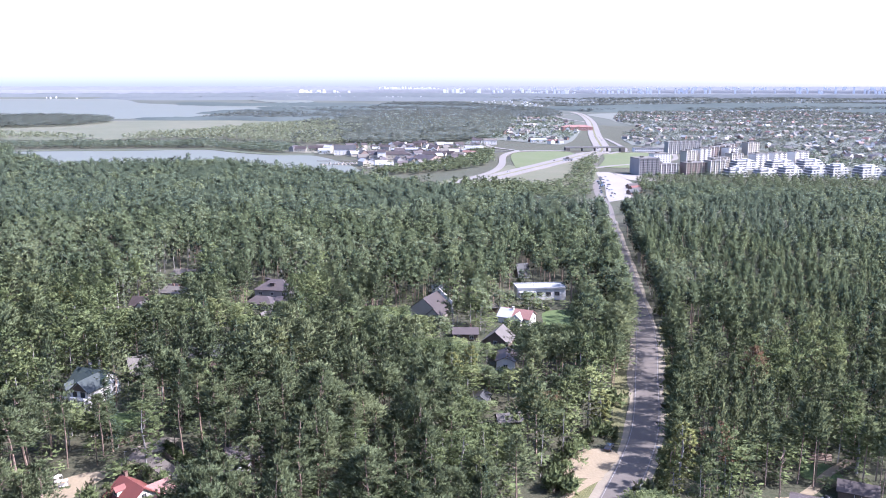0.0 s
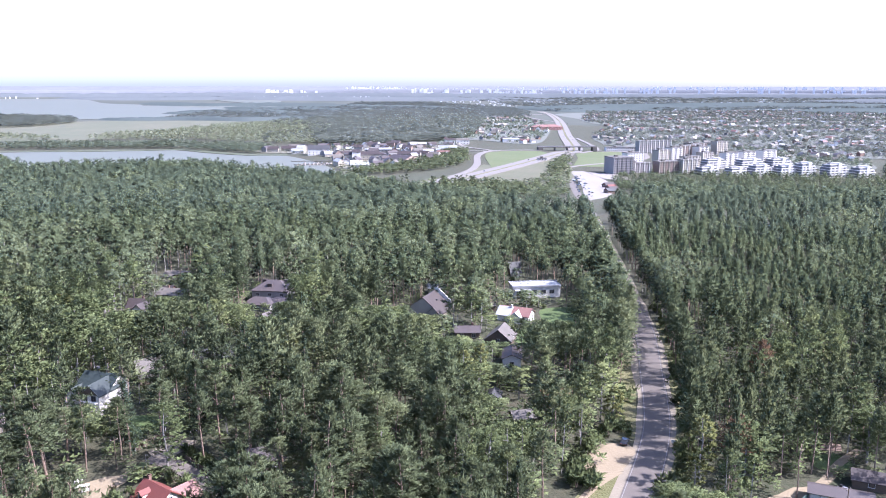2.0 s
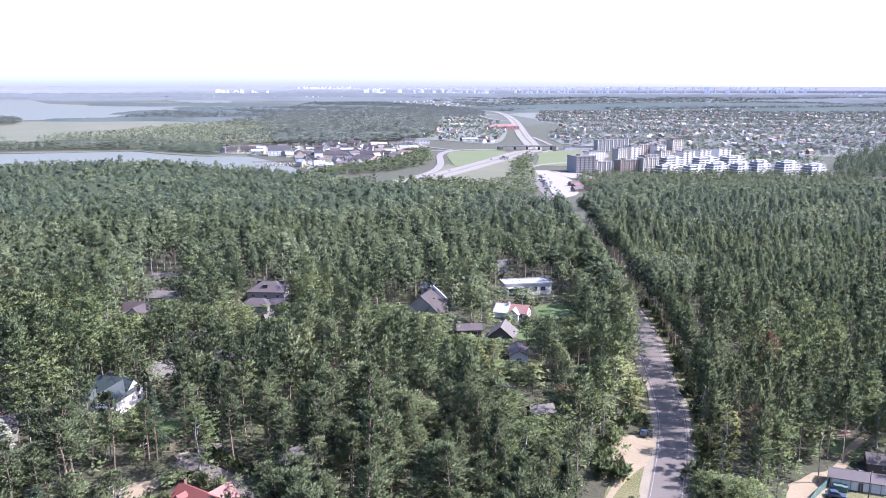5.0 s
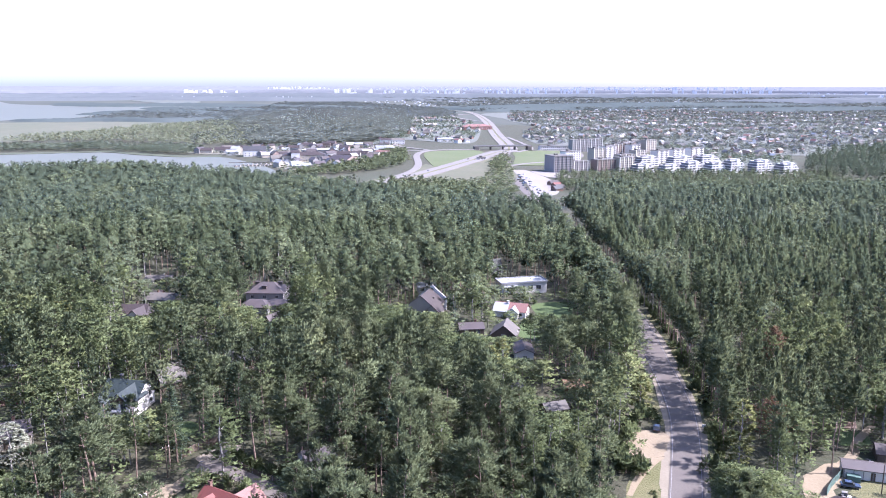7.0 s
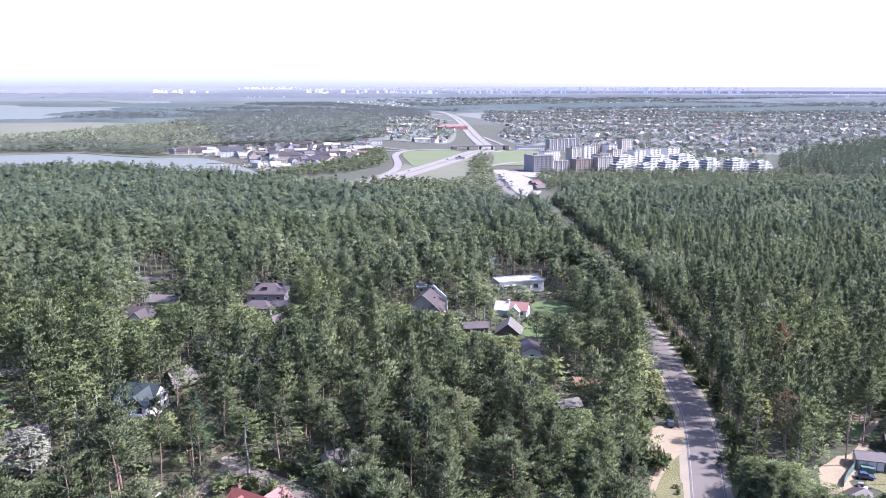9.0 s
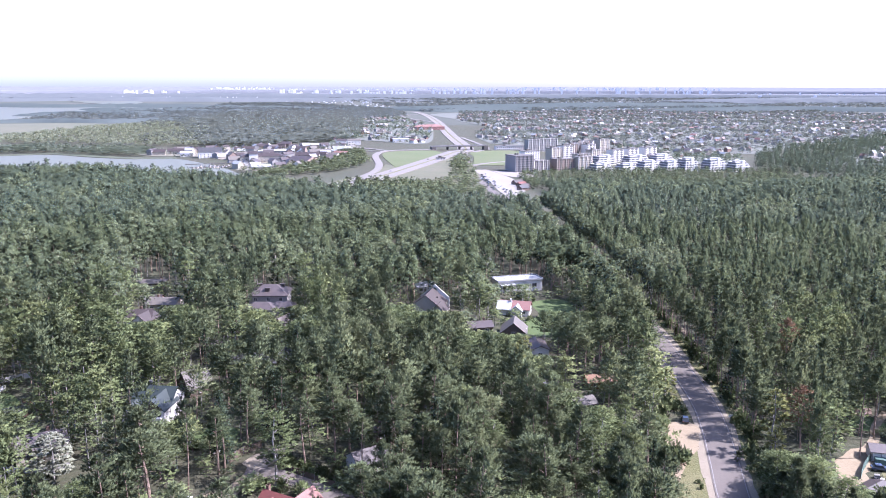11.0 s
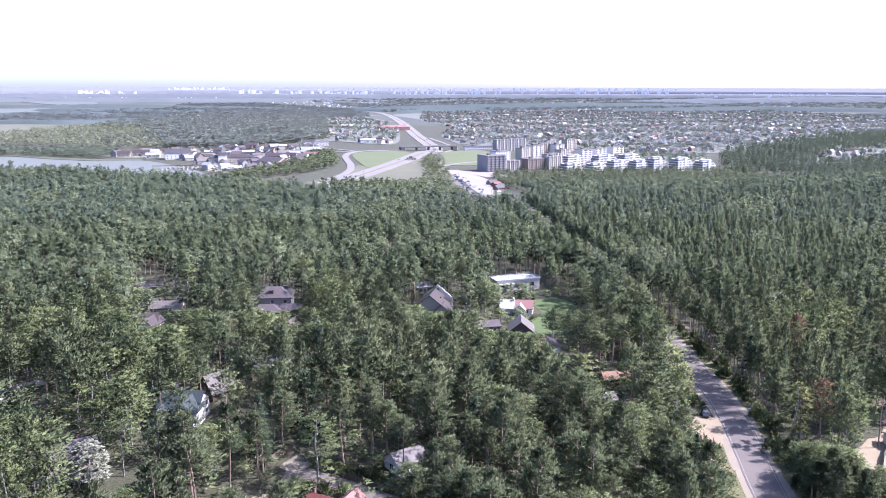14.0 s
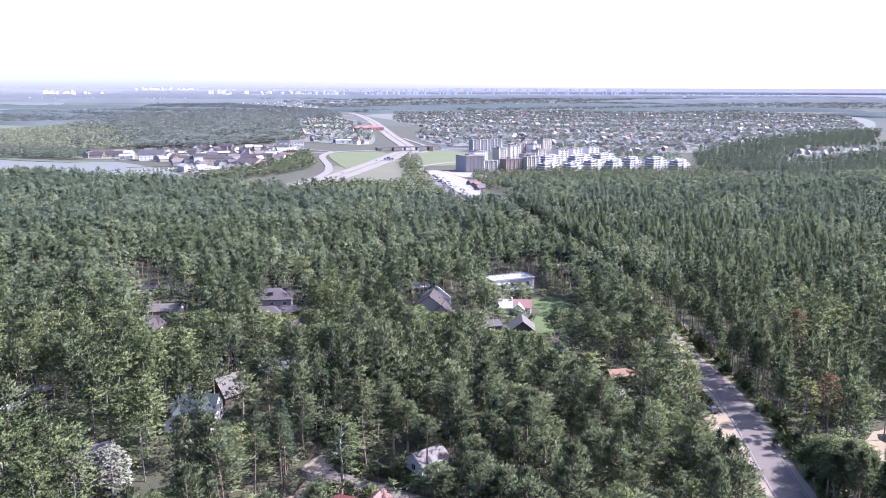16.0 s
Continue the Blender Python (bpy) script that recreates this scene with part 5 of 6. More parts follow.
far_wood("scrub", [(240, 780), (320, 800), (420, 750), (600, 770), (640, 930), (600, 945), (420, 975), (300, 960), (262, 900)], 8, 9, 43, "wood below the blocks of flats", 1.1, 0.95, leaf=FAR_BROAD, crowns=FINE_CROWNS, tone=0.2)
far_wood("scrub", [(-160, 1250), (-100, 1275), (60, 1300), (120, 1320), (140, 1450), (-60, 1460), (-200, 1400)], 16, 7, 44, "garden trees among lakeside buildings", 1.0, 0.6)
far_wood("scrub", [(-58, 1030), (-40, 990), (20, 1010), (60, 1090), (60, 1140), (0, 1100)], 12, 8, 45, "garden trees among lakeside buildings", 1.0, 0.7, leaf=FAR_BROAD)
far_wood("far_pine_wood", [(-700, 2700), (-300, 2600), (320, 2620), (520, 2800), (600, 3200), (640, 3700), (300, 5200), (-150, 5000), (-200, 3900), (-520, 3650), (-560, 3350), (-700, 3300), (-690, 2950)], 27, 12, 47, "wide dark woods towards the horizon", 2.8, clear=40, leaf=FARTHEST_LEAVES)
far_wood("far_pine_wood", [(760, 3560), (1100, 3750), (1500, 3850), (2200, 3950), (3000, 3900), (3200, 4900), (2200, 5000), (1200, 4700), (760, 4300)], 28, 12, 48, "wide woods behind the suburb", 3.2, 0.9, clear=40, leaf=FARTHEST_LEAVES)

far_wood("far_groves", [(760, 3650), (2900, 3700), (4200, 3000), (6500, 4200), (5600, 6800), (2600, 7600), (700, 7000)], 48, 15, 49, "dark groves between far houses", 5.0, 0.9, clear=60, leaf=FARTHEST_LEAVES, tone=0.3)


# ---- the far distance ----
# Walls of the far city, with haze put into the base colour.
HAZY_WALLS = patchy("hazy_walls", (0.62, 0.60, 0.60), (0.54, 0.52, 0.53), (0.70, 0.68, 0.67), 0.01, 0.1, 1.0, 0.0, 0.1)
plot("reservoir", [(-6000, 7100), (-2860, 6860), (-2320, 6550), (-1700, 5150), (-1380, 4770), (-1230, 4370), (-950, 4240), (-690, 4330), (-550, 4440), (-250, 3960), (-590, 3710), (-610, 3420), (-790, 3410), (-740, 2970),
                   (-840, 2730), (-970, 2650), (-1120, 3010), (-1370, 3270), (-2230, 3340), (-5200, 3000)], 1.0, WATER, "wide pale reservoir in the distance", "lake", step=120, far=True)
plot("reservoir", [(-1230, 6220), (-1200, 7350), (-700, 5800), (-700, 5050), (-920, 5360)], 2.0, WATER, "pale arm of the reservoir in the distance", "lake", step=120, far=True)


belts = [([(-1380, 5200), (-1000, 4560), (-620, 4600), (-300, 4300), (200, 3900), (420, 3600)], 17, 420, 34), ([(700, 3700), (1100, 4000), (1500, 4100), (2200, 4300), (3000, 4200)], 26, 700, 40),
         ([(-700, 4050), (-450, 3650), (-200, 3500), (100, 3450)], 16, 300, 28), ([(-900, 2700), (-800, 2620), (-620, 2640), (-420, 2560), (-250, 2650), (-100, 2900)], 13, 120, 18),
         ([(-780, 3120), (-700, 3300), (-560, 3350), (-400, 3150), (-300, 2900)], 16, 260, 26), ([(-2600, 7400), (-1800, 6600), (-1300, 6900), (-600, 6500), (400, 6200), (1500, 6500)], 26, 900, 70),
         ([(-6500, 8500), (-3500, 8600), (-1500, 8800), (500, 8200), (2500, 8300), (5000, 8000), (8000, 7500)], 40, 1200, 110), ([(3000, 5200), (4200, 5200), (5500, 5000), (6500, 4200)], 40, 1200, 75),
         ([(-9000, 14000), (-3000, 14500), (3000, 14000), (9000, 13000), (14000, 10000)], 58, 1600, 220), ([(1800, 3300), (2600, 3500), (3300, 3200)], 20, 500, 36), ([(2600, 2600), (3300, 2500), (3600, 3000)], 20, 700, 36)]
# Woodland belts: haze is mixed into the colour, more of it farther out.
HAZY_WOODS = patchy("hazy_woods", (0.064, 0.077, 0.074), (0.078, 0.091, 0.086), (0.056, 0.069, 0.067), 0.004, 0.03, 1.0, 0.0, 0.1)
HAZY_RIM = patchy("hazy_rim", (0.096, 0.105, 0.108), (0.108, 0.117, 0.119), (0.088, 0.097, 0.101), 0.004, 0.03, 1.0, 0.0, 0.1)
for m in (HAZY_WOODS, HAZY_RIM, HAZY_SKYLINE):
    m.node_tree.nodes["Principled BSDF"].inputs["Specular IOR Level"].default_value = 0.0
for i, (line, rise, wide, gap) in enumerate(belts):
    l = spline(line, gap * .7)
    r = np.random.default_rng(60 + i)
    n, cols = normals_of(l), 7
    taper = np.sin(np.linspace(0, math.pi, len(l))) ** .3
    v = []
    for k in range(cols):
        u = k / (cols - 1)
        p = l + n * (wide * (u - .5) * (.4 + .6 * taper))[:, None] + r.normal(0, gap * .08, l.shape)
        edge = 0 if k in (0, cols - 1) else 1
        v.append(np.c_[p, height(p[:, 0], p[:, 1]) - 2 + edge * taper * rise * (.6 + .4 * math.sin(math.pi * u)) * r.uniform(.75 if rise < 56 else .94, 1.15 if rise < 56 else 1.03, len(l))])
    m = len(l)
    fc = [(k * m + a, k * m + a + 1, (k + 1) * m + a + 1, (k + 1) * m + a) for k in range(cols - 1) for a in range(m - 1)]
    tagged(new("distant_wood", mesh_of("distant_wood", recede(np.concatenate(v)), fc, HAZY_SKYLINE if rise > 56 else HAZY_RIM if min(q[1] for q in line) > 4100 else HAZY_WOODS, smooth=True)), "hazy grey-green belt of woodland in the far distance", "woodland", kind="structure")

# The city on the horizon: towers and slabs, their walls paled for haze.
cr = random.Random(12)
cv, cf = [], []
for bearing0, bearing1, r0, r1, count, tall in ((-7.5, -4, 10500, 13000, 26, 45), (-2, 2, 14000, 19000, 60, 75), (2, 12, 11000, 18000, 120, 50), (8, 19, 12000, 19000, 90, 70), (19, 33, 13000, 19000, 110, 85), (-24, -21.5, 7600, 8000, 5, 13),
                                                (-9, 3, 7000, 9500, 80, 11), (33, 44, 9000, 14000, 30, 30), (14, 42, 3800, 7500, 620, 5), (3, 14, 4200, 7000, 170, 5)):
    for _ in range(count):
        b, r = radians(cr.uniform(bearing0, bearing1)), cr.uniform(r0, r1)
        x, y = CENTRE[0] + r * math.sin(b), r * math.cos(b)
        w, d, h = cr.uniform(15, 50) * (1 if tall > 20 else .25), 20 if tall > 20 else 9, tall * cr.uniform(.45, 1.3)
        z = float(height(x, y))
        k = len(cv)
        cv += [(x + a * w * .41 - e * d * .29, y + a * w * .29 + e * d * .41, z + (h if u else -5)) for u in (0, 1) for a, e in ((-1, -1), (1, -1), (1, 1), (-1, 1))]
        cf += [tuple(k + q for q in f) for f in ((0, 1, 5, 4), (1, 2, 6, 5), (2, 3, 7, 6), (3, 0, 4, 7), (4, 5, 6, 7))]
tagged(new("distant_city", mesh_of("distant_city", recede(cv), cf, HAZY_WALLS)), "haze-pale city of slabs and towers on the horizon", "city", kind="stuff")


# ---- houses among the pines ----
def dormer(parent, x, y, z, w, face, wall, roof):
    """A small dormer standing out of a roof slope."""
    d = new("dormer", None)
    d.parent = parent
    d.matrix_local = pose(x, y, z, 0, 0, {"s": 0, "n": 180}[face])
    part("dormer_wall", boxed(-w / 2, w / 2, -.9, 1.0, 0, 1.3), wall, d)
    b = bmesh.new()
    gable(b, 2.2, w, .7, .2, .1)
    bmesh.ops.rotate(b, verts=b.verts, cent=(0, 0, 0), matrix=Matrix.Rotation(radians(90), 3, "Z"))
    bmesh.ops.translate(b, verts=b.verts, vec=(0, 0, 1.3))
    part("dormer_roof", b, roof, d)
    part("pane", boxed(-w / 2 + .2, w / 2 - .2, -.95, -.85, .2, 1.1), GLASS, d)


def wing(parent, x, y, turn, w, d, h, peak, wall, roof, z=0.0, hip=0.0, over=.4):
    """A lower or crossing wing of a house: its own walls and roof."""
    for nm, b, m in (("wing_wall", body(w, d, h, 0 if hip else peak), wall), ("wing_roof", gable(bmesh.new(), w, d, peak, over, .2, hip), roof)):
        if nm == "wing_roof":
            bmesh.ops.translate(b, verts=b.verts, vec=(0, 0, h))
        bmesh.ops.transform(b, matrix=pose(x, y, z, 0, 0, turn), verts=b.verts)
        part(nm, b, m, parent)


g = cottage(-80, 212.5, -20, 10.5, 8.5, 4.6, 3.0, WHITE_WALL, GREEN_ROOF, "white villa with a steep green metal roof among pines", n=(2, 2), rows=(0.9, 3.0), chimney=(-2.5, 1.6, GREY_WALL))
wing(g, 2.6, -4.6, 90, 8.5, 6.0, 4.6, 2.6, WHITE_WALL, GREEN_ROOF)
part("gable_panel", body(.1, 5.2, 0, 2.1, 0), WOOD_WALL, g, "dark timber gable panel").matrix_local = pose(2.6, -8.95, 4.7, 0, 0, 90)
for x, z in ((1.2, 2.9), (3.9, 2.9)):
    window(g, x, -8.9, z, 1.3, 1.5, "s", WOOD_WALL)
wing(g, -4.0, -4.2, 90, 7.0, 5.0, 2.8, 2.4, WHITE_WALL, GREEN_ROOF)
part("balcony", boxed(.1, 5.1, -9.9, -8.8, 2.3, 2.9, bevel=.05), WHITE_WALL, g, "white balcony")
window(g, 1.2, -8.9, .3, 1.2, 1.8, "s")
window(g, 3.9, -8.9, .3, 1.2, 1.8, "s")
for x in (.3, 4.9):
    part("column", boxed(x - .15, x + .15, -9.85, -9.55, -1, 2.4), WHITE_WALL, g)
part("terrace", boxed(-.5, 7.5, -12.5, -8.9, -1.0, .12, bevel=.05), CONCRETE_PALE, g, "pale paved terrace")

b = cottage(-71.5, 226, 33, 7.2, 7.0, 2.6, 4.2, WOOD_WALL, GREY_ROOF, "timber barn with a steep weathered grey roof", name="barn", n=(1, 1))
part("barn_gate", boxed(-4.34, -4.24, -1.2, 1.2, 0, 2.4), WOOD_WALL, b)

r = cottage(-50.8, 158.2, -42, 9, 8.5, 2.8, 3.2, WHITE_WALL, RED_ROOF, "white house with a steep red tiled roof", n=(2, 2), rows=(.9,), chimney=(-4.0, .6, BRICK_WALL), z=1.7)
# The wing's roof colour carries the lighter red of a slope facing the sun.
wing(r, 2.4, 3.6, 90, 7.5, 5.5, 2.6, 2.4, WHITE_WALL, PINK_ROOF)
dormer(r, -1.2, -2.6, 3.7, 1.6, "s", WHITE_WALL, RED_ROOF)
window(r, 4.5, 0, 3.4, 1.1, 1.3, "e")

v = cottage(-46.5, 320, -12, 15, 12, 6.0, 3.0, GREY_WALL, MAUVE_ROOF, "large two-storey house with a mauve hipped roof", hip=5.5, n=(3, 2), rows=(.9, 3.7))
wing(v, -1.5, -13, 0, 11, 9, 3.2, 2.0, GREY_WALL, MAUVE_ROOF, hip=3.5)
wing(v, 6.5, -10.5, 0, 9, 7, 3.0, 1.6, GREY_WALL, MAUVE_ROOF, hip=2.5)
for x, y, z in ((-4.6, 2, 7.6), (4.6, 2, 7.6), (-.5, -3.6, 7.3)):
    bb = boxed(x - .9, x + .9, y - .6, y + .6, z - 1.0, z + 1.1, bevel=.05)
    box(bb, x - 1.1, x + 1.1, y - .8, y + .8, z + 1.1, z + 1.25)
    part("dormer", bb, MAUVE_ROOF, v, "mauve metal-clad dormer")
window(v, -1.5, -17.5, .8, 2.2, 1.5, "s")

f = cottage(-95.5, 362, -8, 11.5, 8, 3.0, 0.9, WOOD_WALL, GREY_ROOF, "low timber house with a nearly flat pale grey roof", n=(3, 1), chimney=(3.0, 1, BRICK_WALL), z=4.6)
wing(f, -3.5, -4.8, 0, 4, 3, 2.5, .5, WHITE_WALL, GREY_ROOF)
f = cottage(-87, 319, -15, 11, 10, 3.0, 1.6, CREAM_WALL, GREY_ROOF, "house with a broad pale grey roof and brick end", n=(3, 2), chimney=(-3, 1, BRICK_WALL))
wing(f, -4.6, 4.0, 0, 4, 4, 3.4, 1.2, BRICK_WALL, BROWN_ROOF)
f = cottage(-94, 298, -5, 9, 7.5, 3.4, 2.6, WHITE_WALL, BROWN_ROOF, "white house with a brown tiled roof", n=(2, 1), chimney=(.5, .5, BRICK_WALL))
wing(f, 2.5, -2.8, 70, 9, 5.5, 3.2, 2.4, WHITE_WALL, BROWN_ROOF)

h = cottage(18, 312, 62, 15, 12, 4.2, 4.6, CREAM_WALL, BROWN_ROOF, "large house with a wide dark brown roof", n=(3, 2), rows=(.9,), chimney=(5, 1.0, WHITE_WALL))
part("fire_wall", body(.5, 12.6, 5.2, 5.2), WHITE_WALL, h, "white end wall standing above the roof").matrix_local = pose(5.2, -.8, 0)
wing(h, -6, -5.5, 0, 7, 6, 3.0, 2.6, CREAM_WALL, BROWN_ROOF)
part("roof_light", boxed(-1.5, -.7, -3.6, -2.8, 6.3, 6.75), GLASS, h)

w = thing("house", "long white flat-roofed house with a bright roof membrane", "house", (68, 345, float(height(68, 345)) + 1.0), 3)
part("wall", boxed(-11, 11, -4.5, 4.5, -1.5, 4.0), WHITE_WALL, w)
rf = boxed(-11.4, 11.4, -4.9, 4.9, 4.0, 4.35, bevel=.05)
for a in ((-11.4, 11.4, -4.9, -4.6, 4.35, 4.75), (-11.4, 11.4, 4.6, 4.9, 4.35, 4.75), (-11.4, -11.1, -4.6, 4.6, 4.35, 4.75), (11.1, 11.4, -4.6, 4.6, 4.35, 4.75)):
    box(rf, *a)
part("roof", rf, WHITE_ROOF, w)
for x in (-6, -2.5, 5):
    part("roof_vent", boxed(x - .3, x + .3, .5, 1.1, 4.3, 5.0, bevel=.05), WHITE_WALL, w)
part("porch_roof", boxed(-10.5, -3, -7.5, -4.5, 2.9, 3.15, bevel=.03), WHITE_ROOF, w)
for x in (-10.2, -3.3):
    part("post", boxed(x - .12, x + .12, -7.3, -7.05, -1, 2.9), WHITE_WALL, w)
for x in (-8.5, -5, -1, 3, 7):
    window(w, x, -4.5, .8, 2.2, 1.7, "s", GREY_WALL)

k = cottage(52.5, 304, -28, 13, 8, 2.9, 2.4, WHITE_WALL, PINK_ROOF, "small white cottage with a half red, half white roof", n=(3, 2), chimney=(-1.5, -.8, WHITE_WALL))
wing(k, -4.0, -.5, 0, 5.0, 8.6, 2.9, 2.3, WHITE_WALL, WHITE_ROOF, over=.6)
wing(k, 1.5, -3.6, 90, 5, 4.5, 2.8, 1.8, WHITE_WALL, WHITE_ROOF)
cottage(42, 275, 68, 10, 9.5, 1.8, 3.8, WOOD_WALL, GREY_ROOF, "timber cottage with a steep weathered grey roof", n=(1, 1))
cottage(30, 281, -3, 9, 8, 2.7, 1.3, WOOD_WALL, MAUVE_ROOF, "low timber outbuilding with a brown metal roof", name="outbuilding", n=(2, 1), chimney=(2, 1, BRICK_WALL))
cottage(42, 250, 80, 10, 6, 3.4, 1.3, WHITE_WALL, BROWN_ROOF, "white narrow house with a rusty brown roof", n=(2, 1))
cottage(37, 201, 10, 6.5, 5, 2.6, 1.4, WOOD_WALL, GREY_ROOF, "timber garden shed with a grey roof", name="garden_shed", n=(1, 1), category="shed")
cottage(31, 217, 70, 5, 4, 2.4, 1.3, WHITE_WALL, DARK_ROOF, "small white shed with a dark blue-grey roof", name="garden_shed", n=(1, 0), category="shed")
cottage(50, 217, -5, 9, 5, 2.4, 1.4, ORANGE_WOOD, ORANGE_WOOD, "orange-stained timber lodge under the pines", name="timber_lodge", n=(2, 1), category="cabin")
cottage(-30, 174, 20, 8, 6.5, 2.8, 2.0, WHITE_WALL, MAUVE_ROOF, "white house half hidden behind tall pines", n=(2, 1))
cottage(-105, 194, 18, 11, 8, 3.0, 2.4, CREAM_WALL, MAUVE_ROOF, "house with a brown-grey roof beside a silver willow", n=(2, 1), chimney=(2, 1, BRICK_WALL))
cottage(-116.5, 219, 35, 5, 3.6, 2.0, 0.9, BRICK_WALL, DARK_ROOF, "low dark-roofed shelter beside a bright lawn", name="garden_shed", n=(1, 0), category="shed")
cottage(-55, 241, 8, 13, 8, 3.2, 2.6, BROWN_RENDER, DARK_ROOF, "brown house with a blue-grey roof in the pines' shade", n=(3, 1))
cottage(-46, 243, 70, 8, 7, 3.2, 2.8, CREAM_WALL, DARK_ROOF, "cream house with a blue-grey roof under pines", n=(2, 1))
cottage(-65, 263, 0, 9, 7, 3.0, 1.8, CREAM_WALL, GREY_ROOF, "cream house glimpsed between pine trunks", n=(2, 1))
cottage(-25.5, 189, 30, 6, 5, 2.6, 1.6, WOOD_WALL, GREY_ROOF, "grey-roofed shed among the trees", name="garden_shed", n=(1, 0), category="shed")
cottage(-43.5, 282, 55, 7, 6, 1.6, 4.6, WOOD_WALL, MAUVE_ROOF, "steep A-shaped cottage with a blue-grey roof", n=(1, 1))
cottage(65, 384, 20, 6, 5.5, .8, 6.0, WOOD_WALL, DARK_ROOF, "steep A-shaped cabin with a blue roof", name="cabin", n=None, category="cabin")
cottage(23, 345, 0, 8, 6, 3.0, 1.4, WHITE_WALL, WHITE_ROOF, "white outbuilding with a pale roof", name="outbuilding", n=(2, 1))
cottage(43, 318, 10, 5, 4, 2.2, 1.0, WOOD_WALL, GREY_ROOF, "small grey garden shed", name="garden_shed", n=None, category="shed")


def gazebo(x, y, label):
    t = thing("gazebo", label, "gazebo", (x, y, float(height(x, y))))
    for i in range(6):
        a = radians(60 * i)
        part("post", boxed(1.6 * math.cos(a) - .07, 1.6 * math.cos(a) + .07, 1.6 * math.sin(a) - .07, 1.6 * math.sin(a) + .07, -.3, 2.3), WHITE_WALL, t)
    bm = bmesh.new()
    bmesh.ops.create_cone(bm, cap_ends=True, segments=6, radius1=2.2, radius2=.1, depth=1.3, matrix=Matrix.Translation((0, 0, 2.95)))
    part("canopy", bm, WHITE_ROOF, t)


gazebo(-8, 203, "small white gazebo among the pines")
gazebo(24, 258, "small white gazebo in a garden")


# ---- yard with the shed, fences, vehicles ----
s = cottage(101, 152.5, -28, 13, 5, 2.6, .9, WHITE_WALL, MAUVE_ROOF, "long white shed with a mauve metal roof", name="yard_shed", n=None, category="shed")
for i in range(7):
    part("wall_post", boxed(-6.4 + i * 2.1, -6.25 + i * 2.1, -2.62, -2.5, -.5, 2.5), GREY_WALL, s)


cottage(81.4, 138.6, 20, 7, 5, 1.9, 0.9, WOOD_WALL, BROWN_ROOF, "low shed with a brown-grey roof by the yard gate", name="garden_shed", n=None, category="shed")


cottage(112.9, 159.9, -28, 8, 6, 2.2, 1.4, WOOD_WALL, BROWN_ROOF, "brown timber shed with a rusty roof behind the yard", name="garden_shed", n=(1, 0), category="shed")
pile = thing("log_pile", "stacked grey-brown logs under the trees", "log pile", (113.8, 179.1, float(height(113.8, 179.1))), -15)
for r in range(4):
    for c in range(6 - r):
        lb = bmesh.new()
        bmesh.ops.create_cone(lb, cap_ends=True, segments=8, radius1=.19, radius2=.17, depth=5.5, matrix=pose(0, (c - (5 - r) / 2) * .38, .19 + r * .33, 0, 90, 0))
        part("log", lb, PINE_BARK, pile)


def fence(points, h, mat, label, gap=2.5, name="fence"):
    """Panels between posts along a plan line."""
    t = thing(name, label, "fence", (points[0][0], points[0][1], float(height(*points[0]))))
    for (x0, y0), (x1, y1) in zip(points, points[1:]):
        n = max(1, int(math.hypot(x1 - x0, y1 - y0) / gap))
        for i in range(n):
            ax, ay, bx, by = x0 + (x1 - x0) * i / n, y0 + (y1 - y0) * i / n, x0 + (x1 - x0) * (i + 1) / n, y0 + (y1 - y0) * (i + 1) / n
            l, a = math.hypot(bx - ax, by - ay), math.degrees(math.atan2(by - ay, bx - ax))
            z = float(height((ax + bx) / 2, (ay + by) / 2))
            m = t.matrix_world.inverted() @ pose(ax, ay, z, 0, 0, a)
            part("panel", boxed(.04, l - .04, -.03, .03, -.1, h), mat, t).matrix_local = m
            part("post", boxed(-.06, .06, -.06, .06, -.4, h + .12), GREY_WALL, t).matrix_local = m
    return t


GREEN_PANEL = patchy("green_sheet_metal", (0.078, 0.133, 0.109), (0.101, 0.156, 0.129), (0.062, 0.101, 0.086), .4, 3, .5, .2, .02)
fence([(97, 156), (88, 149.2), (84.5, 146)], 2.0, GREEN_PANEL, "green sheet-metal fence round the yard")
fence([(-136, 231.5), (-129.5, 236), (-124, 240)], 1.7, WHITE_WALL, "white garden fence along a bright lawn", 2.5)
fence([(-62, 180), (-58.5, 184), (-54, 186.6)], 1.9, WOOD_WALL, "dark timber fence and gate by the forecourt", 2.0)
fence([(-134, 243), (-125, 248), (-118, 250)], 1.6, WHITE_WALL, "white panel fence beside a lawn")
fence([(-117, 228), (-113, 224), (-110, 218)], 1.5, RED_ROOF, "low red-brown fence in a garden")
fence([(-50.2, 177), (-45.2, 172), (-38.2, 166), (-31, 159), (-18, 148.5)], 1.2, WOOD_WALL, "low dark fence beside the lane")
fence([(-112, 187), (-104, 185), (-97, 186)], 1.5, WHITE_WALL, "white fence panels beside the house")


